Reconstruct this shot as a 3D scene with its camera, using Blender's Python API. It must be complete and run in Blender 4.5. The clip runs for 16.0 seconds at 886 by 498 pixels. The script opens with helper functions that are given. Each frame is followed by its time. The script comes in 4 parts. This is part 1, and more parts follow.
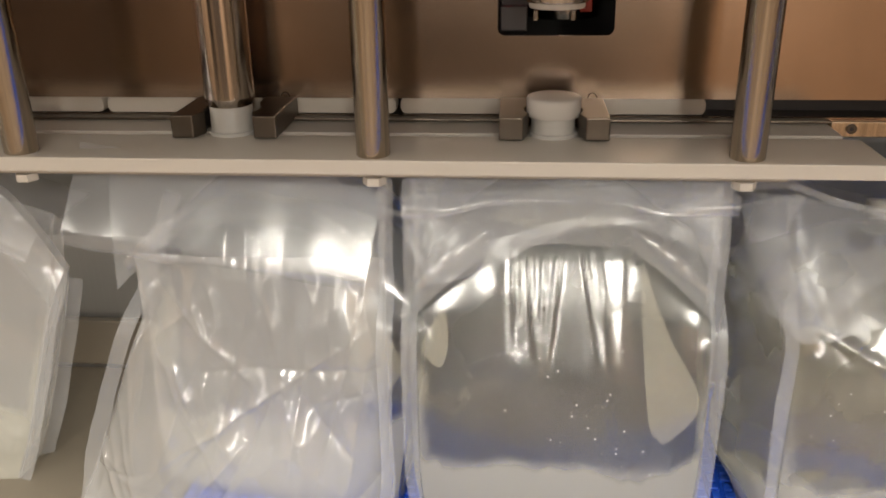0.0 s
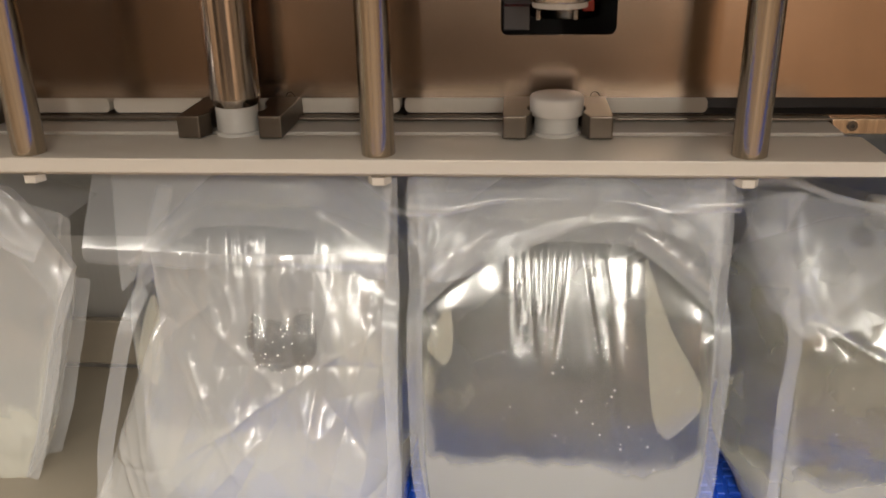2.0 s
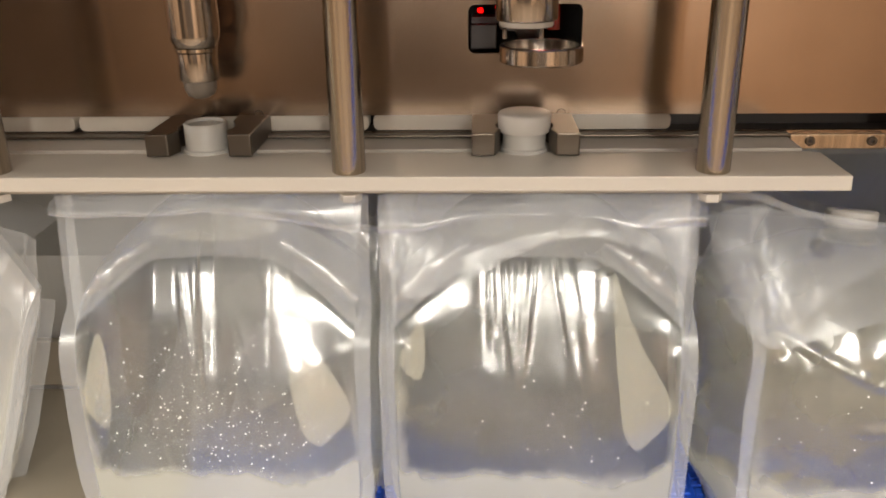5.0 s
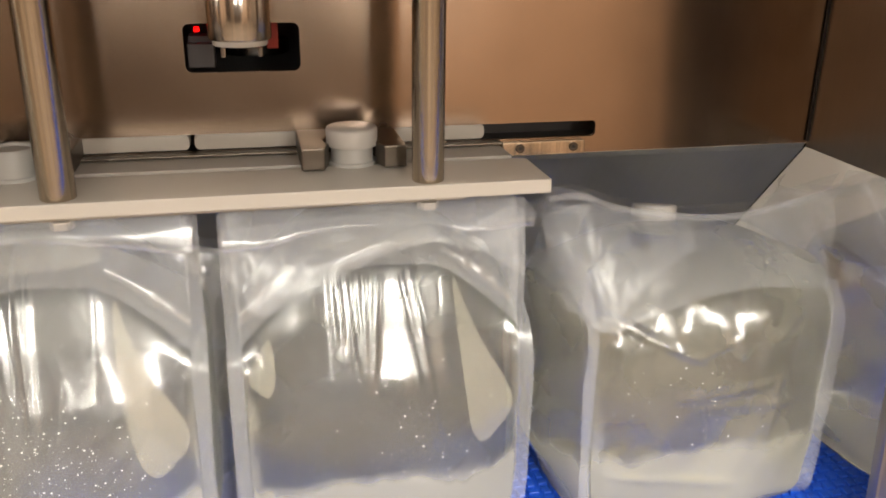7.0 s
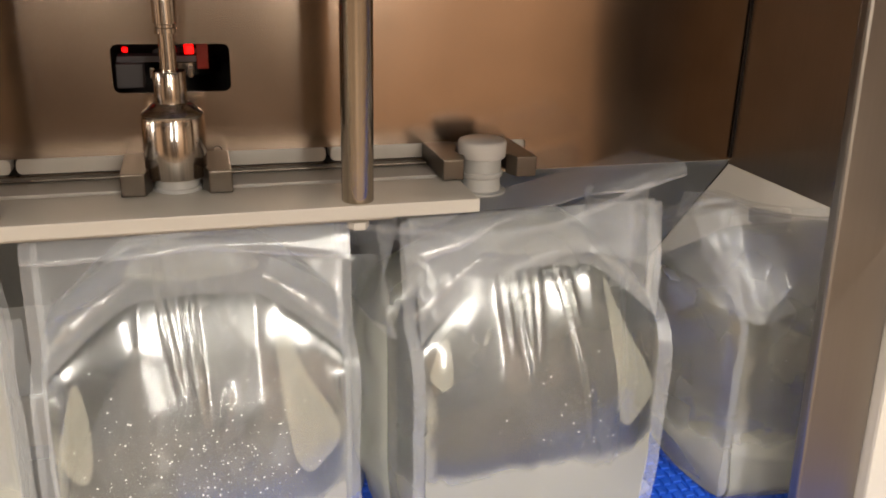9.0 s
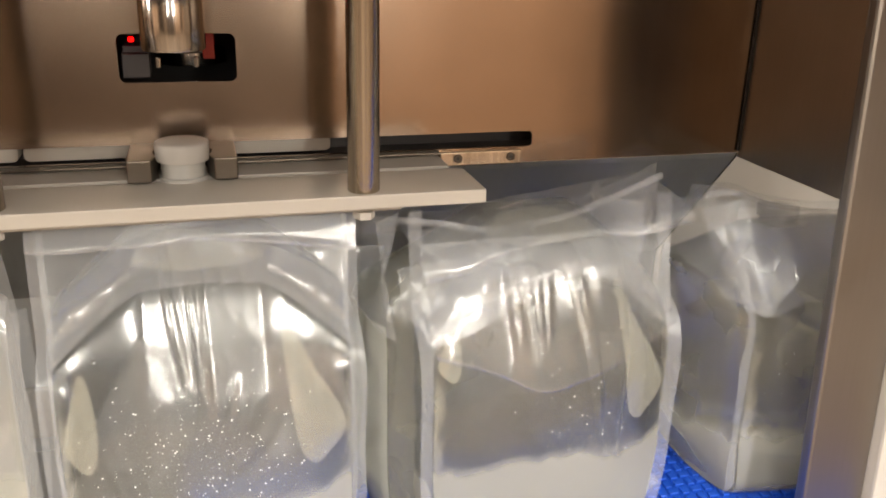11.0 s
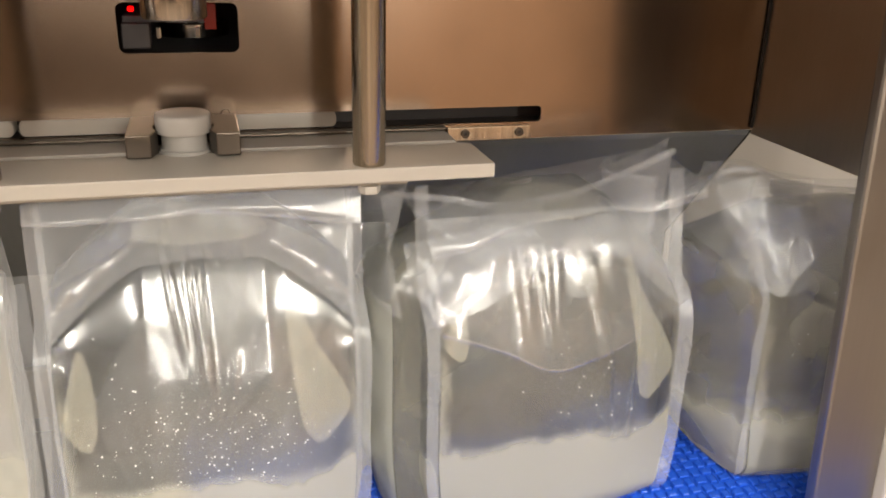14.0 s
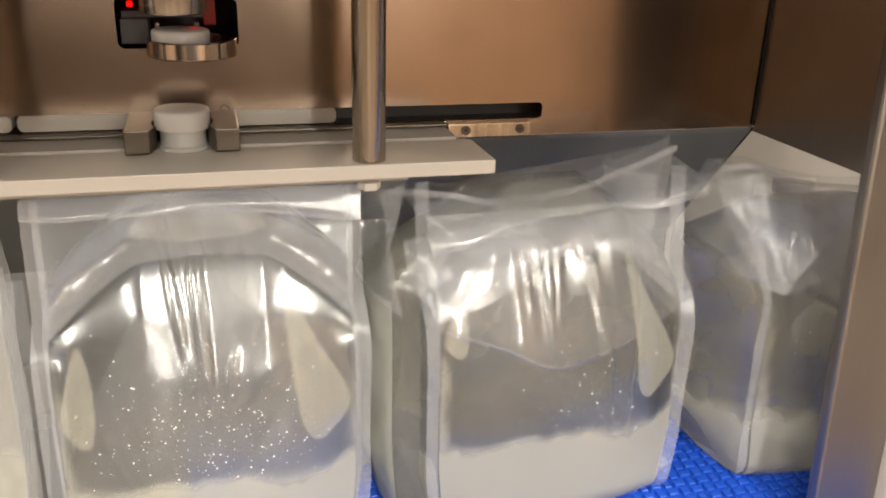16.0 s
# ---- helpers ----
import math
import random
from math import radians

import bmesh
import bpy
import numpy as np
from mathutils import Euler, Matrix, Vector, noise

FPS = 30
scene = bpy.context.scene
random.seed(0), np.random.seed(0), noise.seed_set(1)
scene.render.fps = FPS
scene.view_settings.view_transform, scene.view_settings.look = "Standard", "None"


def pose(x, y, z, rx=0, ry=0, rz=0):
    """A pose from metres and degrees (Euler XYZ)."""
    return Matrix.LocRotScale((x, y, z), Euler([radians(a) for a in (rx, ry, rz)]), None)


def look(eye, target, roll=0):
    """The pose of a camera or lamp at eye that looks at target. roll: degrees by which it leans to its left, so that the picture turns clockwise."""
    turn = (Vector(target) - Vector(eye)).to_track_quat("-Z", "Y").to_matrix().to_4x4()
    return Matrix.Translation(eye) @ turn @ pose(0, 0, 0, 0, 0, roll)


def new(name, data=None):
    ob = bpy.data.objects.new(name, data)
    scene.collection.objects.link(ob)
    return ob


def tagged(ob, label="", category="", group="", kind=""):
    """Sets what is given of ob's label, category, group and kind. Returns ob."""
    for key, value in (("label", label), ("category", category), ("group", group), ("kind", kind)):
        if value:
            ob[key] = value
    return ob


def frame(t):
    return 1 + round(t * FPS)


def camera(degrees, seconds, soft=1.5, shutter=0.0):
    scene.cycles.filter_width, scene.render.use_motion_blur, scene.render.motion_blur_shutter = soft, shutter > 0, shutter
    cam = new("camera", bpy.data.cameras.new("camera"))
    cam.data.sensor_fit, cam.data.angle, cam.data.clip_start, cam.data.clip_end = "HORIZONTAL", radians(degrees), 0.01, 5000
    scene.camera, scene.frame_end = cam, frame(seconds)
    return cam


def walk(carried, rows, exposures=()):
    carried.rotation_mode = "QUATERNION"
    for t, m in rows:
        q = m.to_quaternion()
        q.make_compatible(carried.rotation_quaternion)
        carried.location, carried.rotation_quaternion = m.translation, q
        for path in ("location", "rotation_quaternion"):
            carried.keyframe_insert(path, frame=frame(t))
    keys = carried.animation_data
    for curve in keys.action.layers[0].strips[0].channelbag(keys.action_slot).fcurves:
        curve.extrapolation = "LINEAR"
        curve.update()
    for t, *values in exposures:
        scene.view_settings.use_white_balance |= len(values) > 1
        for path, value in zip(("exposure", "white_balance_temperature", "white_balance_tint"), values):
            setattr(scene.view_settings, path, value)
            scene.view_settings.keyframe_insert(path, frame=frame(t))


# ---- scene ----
cam = camera(54.3, 16.0, soft=1.8)
PATH = [
    (0, (-0.03, -0.668, 0.454), (-0.192, 1.17, -0.316), -0.9),
    (0.5, (-0.029, -0.668, 0.458), (-0.202, 1.165, -0.323), -1.2),
    (1, (-0.03, -0.674, 0.459), (-0.2, 1.161, -0.318), -1.2),
    (1.5, (-0.027, -0.675, 0.455), (-0.192, 1.164, -0.314), -1.1),
    (2, (-0.033, -0.674, 0.455), (-0.196, 1.165, -0.316), -1.2),
    (2.5, (-0.036, -0.669, 0.453), (-0.198, 1.17, -0.316), -1.2),
    (3, (-0.036, -0.669, 0.456), (-0.202, 1.169, -0.314), -1.1),
    (5.5, (-0.04, -0.68, 0.459), (-0.029, 1.18, -0.277), -0.6),
    (6, (-0.031, -0.679, 0.462), (0.124, 1.174, -0.273), -0.2),
    (6.5, (-0.013, -0.682, 0.462), (0.288, 1.157, -0.264), 0.4),
    (7, (0.003, -0.694, 0.461), (0.421, 1.13, -0.246), 0.8),
    (7.5, (0.012, -0.707, 0.471), (0.509, 1.103, -0.221), 1.0),
    (8, (0.017, -0.714, 0.474), (0.542, 1.092, -0.207), 1.1),
    (8.5, (0.016, -0.709, 0.471), (0.559, 1.093, -0.205), 1.5),
    (9, (0.018, -0.704, 0.473), (0.546, 1.098, -0.214), 1.5),
    (11.5, (0.018, -0.703, 0.462), (0.533, 1.102, -0.227), 1.5),
    (12, (0.017, -0.702, 0.459), (0.532, 1.104, -0.23), 1.5),
    (12.5, (0.018, -0.7, 0.457), (0.532, 1.102, -0.242), 1.6),
    (13, (0.018, -0.695, 0.454), (0.534, 1.104, -0.254), 1.7),
    (13.5, (0.019, -0.693, 0.452), (0.522, 1.106, -0.262), 1.5),
    (14, (0.019, -0.691, 0.45), (0.524, 1.107, -0.265), 1.6),
    (14.5, (0.019, -0.691, 0.447), (0.52, 1.109, -0.266), 1.6),
    (15, (0.02, -0.69, 0.448), (0.52, 1.111, -0.263), 1.6),
    (15.5, (0.019, -0.69, 0.447), (0.521, 1.11, -0.266), 1.6),
    (16, (0.02, -0.688, 0.447), (0.524, 1.109, -0.27), 1.7),
]
walk(cam, [(t, look(eye, target, roll)) for t, eye, target, roll in PATH],
     exposures=[(0, -0.29), (2.0, -0.28), (2.5, -0.48), (3.2, -0.14), (5.3, 0.10), (7.0, 0.12), (9.0, -0.06), (11.5, 0.09), (16.0, 0.06)])

# ---- light: room daylight fixtures above and before the machine, and added windows ----
world = bpy.data.worlds.new("world")
scene.world = world
world.use_nodes = True
world.node_tree.nodes["Background"].inputs[0].default_value = (1.0, 0.86, 0.70, 1)
world.node_tree.nodes["Background"].inputs[1].default_value = 0.12
scene.view_settings.exposure = 0.0


def area(name, eye, target, sx, sy, watts, color):
    lamp = bpy.data.lights.new(name, "AREA")
    lamp.shape, lamp.size, lamp.size_y, lamp.energy, lamp.color = "RECTANGLE", sx, sy, watts, color
    ob = new(name, lamp)
    ob.matrix_basis = look(eye, target)
    return ob


LAMPS = [(-1.55, -1.85), (-0.28, -2.0), (0.42, -2.0), (1.65, -1.85)]
for lx, ly in LAMPS:
    area("ceiling_lamp", (lx, ly, 1.585), (lx, ly, 0), 0.13, 1.7, 60, (1.0, 0.95, 0.84))
# unseen window lamps, added for low front light and tall highlights on the film
ADDED_WINDOWS = (-0.42, 0.62)
for wx in ADDED_WINDOWS:
    broad = 0.13 if wx > 0 else 0.075
    area("window_light", (wx, -3.18, 0.98), (wx, 0, 0.98), broad, 1.15, (165 if wx > 0 else 110) * broad, (1.0, 0.95, 0.86))

# one more added lamp, low on the left, for the bag shoulders
area("window_light", (-2.97, -0.55, 0.75), (0, -0.25, 0.2), 0.5, 0.9, 30, (1.0, 0.95, 0.86))

# ---- materials ----


def mat(name, color, rough=0.5, metal=0.0, spec=0.5, grain_glints=0.0, grain_glint_scale=(40, 40, 40), bump=0.0, bump_scale=60, stain=0.0,
        stain_scale=9, transmission=0.0, ior=1.45, coat=0.0, rough_var=0.0, emit=None):
    m = bpy.data.materials.new(name)
    m.use_nodes = True
    nt = m.node_tree
    b = nt.nodes["Principled BSDF"]
    b.inputs["Roughness"].default_value = rough
    b.inputs["Metallic"].default_value = metal
    b.inputs["Specular IOR Level"].default_value = spec
    b.inputs["IOR"].default_value = ior
    b.inputs["Transmission Weight"].default_value = transmission
    b.inputs["Coat Weight"].default_value = coat
    b.inputs["Coat Roughness"].default_value = 0.03
    b.inputs["Base Color"].default_value = (*color, 1)
    tc = nt.nodes.new("ShaderNodeTexCoord")
    out = None
    if grain_glints or stain:
        mp = nt.nodes.new("ShaderNodeMapping")
        mp.inputs["Scale"].default_value = grain_glint_scale
        nt.links.new(tc.outputs["Object"], mp.inputs["Vector"])
        n1 = nt.nodes.new("ShaderNodeTexNoise")
        n1.inputs["Scale"].default_value = 1.0
        n1.inputs["Detail"].default_value = 4
        nt.links.new(mp.outputs["Vector"], n1.inputs["Vector"])
        n2 = nt.nodes.new("ShaderNodeTexNoise")
        n2.inputs["Scale"].default_value = stain_scale
        n2.inputs["Detail"].default_value = 5
        nt.links.new(tc.outputs["Object"], n2.inputs["Vector"])
        ad = nt.nodes.new("ShaderNodeMath")
        ad.operation = "MULTIPLY_ADD"
        ad.inputs[1].default_value = grain_glints
        nt.links.new(n1.outputs["Fac"], ad.inputs[0])
        st = nt.nodes.new("ShaderNodeMath")
        st.operation = "MULTIPLY_ADD"
        st.inputs[1].default_value = stain
        st.inputs[2].default_value = 1.0 - grain_glints / 2 - stain / 2
        nt.links.new(n2.outputs["Fac"], st.inputs[0])
        nt.links.new(st.outputs[0], ad.inputs[2])
        mx = nt.nodes.new("ShaderNodeMix")
        mx.data_type, mx.blend_type = "RGBA", "MULTIPLY"
        mx.inputs["Factor"].default_value = 1.0
        mx.inputs["A"].default_value = (*color, 1)
        nt.links.new(ad.outputs[0], mx.inputs["B"])
        nt.links.new(mx.outputs["Result"], b.inputs["Base Color"])
        if rough_var:
            rv = nt.nodes.new("ShaderNodeMath")
            rv.operation = "MULTIPLY_ADD"
            rv.inputs[1].default_value = rough_var
            rv.inputs[2].default_value = rough - rough_var / 2
            nt.links.new(n2.outputs["Fac"], rv.inputs[0])
            nt.links.new(rv.outputs[0], b.inputs["Roughness"])
    if bump:
        n3 = nt.nodes.new("ShaderNodeTexNoise")
        n3.inputs["Scale"].default_value = bump_scale
        n3.inputs["Detail"].default_value = 3
        nt.links.new(tc.outputs["Object"], n3.inputs["Vector"])
        bp = nt.nodes.new("ShaderNodeBump")
        bp.inputs["Strength"].default_value = bump
        bp.inputs["Distance"].default_value = 0.002
        nt.links.new(n3.outputs["Fac"], bp.inputs["Height"])
        nt.links.new(bp.outputs["Normal"], b.inputs["Normal"])
    if emit:
        b.inputs["Emission Color"].default_value = (*emit[0], 1)
        b.inputs["Emission Strength"].default_value = emit[1]
    return m


def film_mat(name, color, cover, rough, bump=0.15, gloss=0.5, bump_scale=35, fade=False, skin=0.07):
    """Thin polyethylene film: part clear, part milky, with a glossy skin."""
    m = mat(name, color, rough=rough, spec=gloss, bump=bump, bump_scale=bump_scale, stain=0.12, stain_scale=14)
    nt = m.node_tree
    b = nt.nodes["Principled BSDF"]
    out = nt.nodes["Material Output"]
    tl = nt.nodes.new("ShaderNodeBsdfTranslucent")
    tl.inputs["Color"].default_value = (*color, 1)
    m1 = nt.nodes.new("ShaderNodeMixShader")
    m1.inputs[0].default_value = 0.35
    nt.links.new(b.outputs[0], m1.inputs[1])
    nt.links.new(tl.outputs[0], m1.inputs[2])
    tr = nt.nodes.new("ShaderNodeBsdfTransparent")
    m2 = nt.nodes.new("ShaderNodeMixShader")
    m2.inputs[0].default_value = cover
    if fade:
        # the milky part lies round the bottom and both sides of the film
        def node(kind, op, *ins):
            n = nt.nodes.new(kind)
            if kind == "ShaderNodeMath":
                n.operation = op
            for i, v in enumerate(ins):
                if isinstance(v, (int, float)):
                    n.inputs[i].default_value = v
                else:
                    nt.links.new(v, n.inputs[i])
            return n

        def ramp(v, lo, hi):
            n = node("ShaderNodeMapRange", "", v, lo, hi, 0.0, 1.0)
            n.interpolation_type = "SMOOTHSTEP"
            return n.outputs["Result"]
        tc = nt.nodes.new("ShaderNodeTexCoord")
        sp = node("ShaderNodeSeparateXYZ", "", tc.outputs["Generated"])
        nz = nt.nodes.new("ShaderNodeTexNoise")
        nz.inputs["Scale"].default_value = 4.5
        nt.links.new(tc.outputs["Generated"], nz.inputs["Vector"])
        zz = node("ShaderNodeMath", "MULTIPLY_ADD", nz.outputs["Fac"], 0.16, sp.outputs["Z"]).outputs[0]
        off = node("ShaderNodeMath", "ABSOLUTE", node("ShaderNodeMath", "SUBTRACT", sp.outputs["X"], 0.5).outputs[0]).outputs[0]
        off = node("ShaderNodeMath", "MULTIPLY_ADD", nz.outputs["Fac"], 0.10, off).outputs[0]
        low = ramp(zz, 0.47, 0.41)
        side = node("ShaderNodeMath", "MULTIPLY", ramp(off, 0.50, 0.56), ramp(zz, 0.95, 0.60)).outputs[0]
        both = node("ShaderNodeMath", "MAXIMUM", low, side).outputs[0]
        nt.links.new(node("ShaderNodeMath", "MULTIPLY", both, cover).outputs[0], m2.inputs[0])
    nt.links.new(tr.outputs[0], m2.inputs[1])
    nt.links.new(m1.outputs[0], m2.inputs[2])
    gl = nt.nodes.new("ShaderNodeBsdfGlossy")
    gl.inputs["Roughness"].default_value = rough * 0.6
    m3 = nt.nodes.new("ShaderNodeMixShader")
    m3.inputs[0].default_value = skin
    nt.links.new(m2.outputs[0], m3.inputs[1])
    nt.links.new(gl.outputs[0], m3.inputs[2])
    for l in list(b.inputs["Normal"].links):
        nt.links.new(l.from_socket, gl.inputs["Normal"])
    nt.links.new(m3.outputs[0], out.inputs["Surface"])
    return m


STEEL_WALL = mat("brushed_steel", (0.35, 0.262, 0.196), 0.20, 1.0, grain_glints=0.14, grain_glint_scale=(260, 20, 6), stain=0.55, stain_scale=11, bump=0.04,
                 bump_scale=25, rough_var=0.06)
STEEL_SIDE = mat("side_steel", (0.49, 0.42, 0.35), 0.34, 1.0, grain_glints=0.10, grain_glint_scale=(20, 260, 6), stain=0.34, stain_scale=9, bump=0.04, bump_scale=25, rough_var=0.1)
STEEL_LOW = mat("dull_steel", (0.58, 0.60, 0.62), 0.42, 1.0, grain_glints=0.08, grain_glint_scale=(200, 30, 8), stain=0.2, stain_scale=8, rough_var=0.1)
STEEL_POST = mat("post_steel", (0.33, 0.30, 0.27), 0.42, 1.0, grain_glints=0.08, grain_glint_scale=(300, 60, 8), stain=0.25, stain_scale=8, rough_var=0.1)
# strong upright streaks in the colour stand in for reflected strips of the room
STEEL_ROD = mat("satin_steel", (0.46, 0.39, 0.31), 0.20, 1.0, grain_glints=1.7, grain_glint_scale=(330, 330, 1.5), stain=0.1, stain_scale=20)
STEEL_POLISHED = mat("polished_steel", (0.50, 0.45, 0.40), 0.17, 1.0, grain_glints=1.7, grain_glint_scale=(260, 260, 1.5), stain=0.06)
STEEL_DARK = mat("machined_steel", (0.135, 0.110, 0.087), 0.36, 1.0, grain_glints=0.12, grain_glint_scale=(90, 400, 90), stain=0.2, stain_scale=40)
WHITE = mat("white_plastic", (0.54, 0.49, 0.425), 0.38, grain_glints=0.04, grain_glint_scale=(300, 300, 300), stain=0.08, stain_scale=12, bump=0.04, bump_scale=120)
DULL_WHITE = mat("dull_white_paint", (0.46, 0.42, 0.37), 0.5, stain=0.12, stain_scale=10, bump=0.03)
CAP_WHITE = mat("cap_plastic", (0.55, 0.515, 0.475), 0.35, stain=0.05, stain_scale=50, bump=0.03, bump_scale=200)
SPOUT_WHITE = mat("spout_plastic", (0.42, 0.40, 0.37), 0.38, stain=0.08, stain_scale=60)
BEIGE = mat("beige_plastic", (0.42, 0.37, 0.30), 0.5, grain_glints=0.1, stain=0.1)
TAN = mat("tan_plate", (0.17, 0.145, 0.11), 0.5, grain_glints=0.1, stain=0.2)
BLACK = mat("black_plastic", (0.026, 0.020, 0.018), 0.45, stain=0.2, stain_scale=30)
GREY = mat("grey_sensor", (0.07, 0.06, 0.06), 0.5, stain=0.2, stain_scale=30)
RED = mat("red_lamp", (0.6, 0.02, 0.02), 0.3, emit=((1.0, 0.0, 0.0), 3.0))
RED_DIM = mat("red_window", (0.25, 0.02, 0.01), 0.2)
VALVE = mat("valve_plug", (0.20, 0.175, 0.15), 0.4, stain=0.2, stain_scale=80)
BLUE = mat("blue_belt", (0.012, 0.075, 0.50), 0.38, grain_glints=0.1, grain_glint_scale=(500, 500, 500), stain=0.2, stain_scale=25)
FILM = film_mat("milky_film", (0.84, 0.86, 0.88), 0.24, 0.40, bump=0.008, gloss=0.15, skin=0.02)
SLACK = film_mat("slack_film", (0.84, 0.84, 0.84), 0.36, 0.20, bump=0.04, bump_scale=45, skin=0.10)
FLAP = film_mat("double_film", (0.80, 0.82, 0.86), 0.19, 0.34, bump=0.02, gloss=0.15, skin=0.085)
CLEAR_FILM = film_mat("clear_film", (0.82, 0.83, 0.82), 0.07, 0.16, bump=0.04, gloss=0.4, skin=0.06)
FOLD = film_mat("glossy_fold", (0.84, 0.86, 0.88), 0.12, 0.36, bump=0.03, gloss=0.3, skin=0.26)
DRAPE = film_mat("draped_film", (0.84, 0.86, 0.90), 0.15, 0.36, bump=0.03, gloss=0.2, skin=0.03)
SEAL = film_mat("seal_film", (0.86, 0.87, 0.90), 0.26, 0.34, bump=0.06, gloss=0.25, skin=0.035)
SIDE_MILK = film_mat("milky_side_film", (0.76, 0.76, 0.68), 0.50, 0.24, bump=0.05)
CREAM = film_mat("cream_film", (0.82, 0.79, 0.65), 0.30, 0.2, bump=0.05)
LOWER = film_mat("milky_bottom_film", (0.82, 0.79, 0.66), 0.41, 0.2, bump=0.05, fade=True)
LOWER_SLACK = film_mat("thin_bottom_film", (0.80, 0.775, 0.66), 0.36, 0.2, bump=0.05, fade=True)
BUBBLE = mat("bubble", (0.88, 0.88, 0.86), 0.12, spec=0.8)
# tones of the unseen room walls, set to shape reflections in the steel
ROOM_WARM = mat("warm_reflected_wall", (0.50, 0.345, 0.235), 0.7, stain=0.3, stain_scale=1.2, grain_glints=0.1, grain_glint_scale=(5, 5, 5))
ROOM_DIM = mat("dim_reflected_wall", (0.065, 0.043, 0.029), 0.7, stain=0.3, stain_scale=1.2)
ROOM_BROWN = mat("brown_reflected_wall", (0.17, 0.115, 0.075), 0.7, stain=0.3, stain_scale=1.2)
ROOM_SHADE = mat("darkest_reflected_wall", (0.045, 0.032, 0.024), 0.8, stain=0.2, stain_scale=1.0)
ROOM_DARK = mat("dark_reflected_wall", (0.22, 0.165, 0.122), 0.8, stain=0.2, stain_scale=1.0)
ROOM_LIGHT = mat("light_wall", (0.75, 0.72, 0.66), 0.8, stain=0.1, stain_scale=1.0)
ROOM_FLOOR = mat("floor_tile", (0.17, 0.125, 0.09), 0.5, stain=0.3, stain_scale=2.0, grain_glints=0.1, grain_glint_scale=(30, 30, 30))
FIXTURE = mat("fixture_paint", (0.75, 0.75, 0.73), 0.4, stain=0.05)


def liquid_mat(name="water_bag", haze=(0.745, 0.76, 0.755), least=0.07, most=0.20):
    m = mat(name, (0.79, 0.815, 0.815), rough=0.17, spec=0.5, bump=0.05, bump_scale=16, ior=1.34, transmission=1.0, coat=0.65)
    nt = m.node_tree
    b = nt.nodes["Principled BSDF"]
    b.inputs["Coat Roughness"].default_value = 0.25
    out = nt.nodes["Material Output"]
    df = nt.nodes.new("ShaderNodeBsdfDiffuse")
    df.inputs["Color"].default_value = (*haze, 1)
    tl = nt.nodes.new("ShaderNodeBsdfTranslucent")
    tl.inputs["Color"].default_value = (*haze, 1)
    m0 = nt.nodes.new("ShaderNodeMixShader")
    m0.inputs[0].default_value = 0.5
    nt.links.new(df.outputs[0], m0.inputs[1])
    nt.links.new(tl.outputs[0], m0.inputs[2])
    m1 = nt.nodes.new("ShaderNodeMixShader")
    tc = nt.nodes.new("ShaderNodeTexCoord")
    nz = nt.nodes.new("ShaderNodeTexNoise")
    nz.inputs["Scale"].default_value = 11
    nz.inputs["Detail"].default_value = 5
    nt.links.new(tc.outputs["Object"], nz.inputs["Vector"])
    mr = nt.nodes.new("ShaderNodeMapRange")
    mr.inputs["From Min"].default_value, mr.inputs["From Max"].default_value = 0.3, 0.7
    mr.inputs["To Min"].default_value, mr.inputs["To Max"].default_value = least, most
    nt.links.new(nz.outputs["Fac"], mr.inputs["Value"])
    nt.links.new(mr.outputs["Result"], m1.inputs[0])
    nt.links.new(b.outputs[0], m1.inputs[1])
    nt.links.new(m0.outputs[0], m1.inputs[2])
    nt.links.new(m1.outputs[0], out.inputs["Surface"])
    return m


LIQUID = liquid_mat()
LIQUID_HAZY = liquid_mat("hazy_water_bag", (0.58, 0.56, 0.47), 0.22, 0.44)

# ---- mesh helpers ----


def to_mesh(name, bm, material, smooth=True):
    me = bpy.data.meshes.new(name)
    bm.to_mesh(me)
    bm.free()
    me.materials.append(material)
    for p in me.polygons:
        p.use_smooth = smooth
    if smooth:
        me.set_sharp_from_angle(angle=math.radians(44))
    return me


def part(name, bm, material, parent=None, label="", smooth=False):
    ob = new(name, to_mesh(name, bm, material, smooth) if isinstance(bm, bmesh.types.BMesh) else bm)
    if parent:
        ob.parent = parent
    if label:
        tagged(ob, label)
    return ob


def box(x0, x1, y0, y1, z0, z1, bevel=0.0, bm=None, seg=2):
    own = bmesh.new()
    bmesh.ops.create_cube(own, size=1)
    for v in own.verts:
        v.co = Vector(((x0 + x1) / 2 + v.co.x * (x1 - x0), (y0 + y1) / 2 + v.co.y * (y1 - y0), (z0 + z1) / 2 + v.co.z * (z1 - z0)))
    if bevel:
        bmesh.ops.bevel(own, geom=own.edges[:], offset=bevel, segments=seg, affect="EDGES", profile=0.6)
    if bm is None:
        return own
    me = bpy.data.meshes.new("tmp")
    own.to_mesh(me)
    own.free()
    bm.from_mesh(me)
    bpy.data.meshes.remove(me)
    return bm


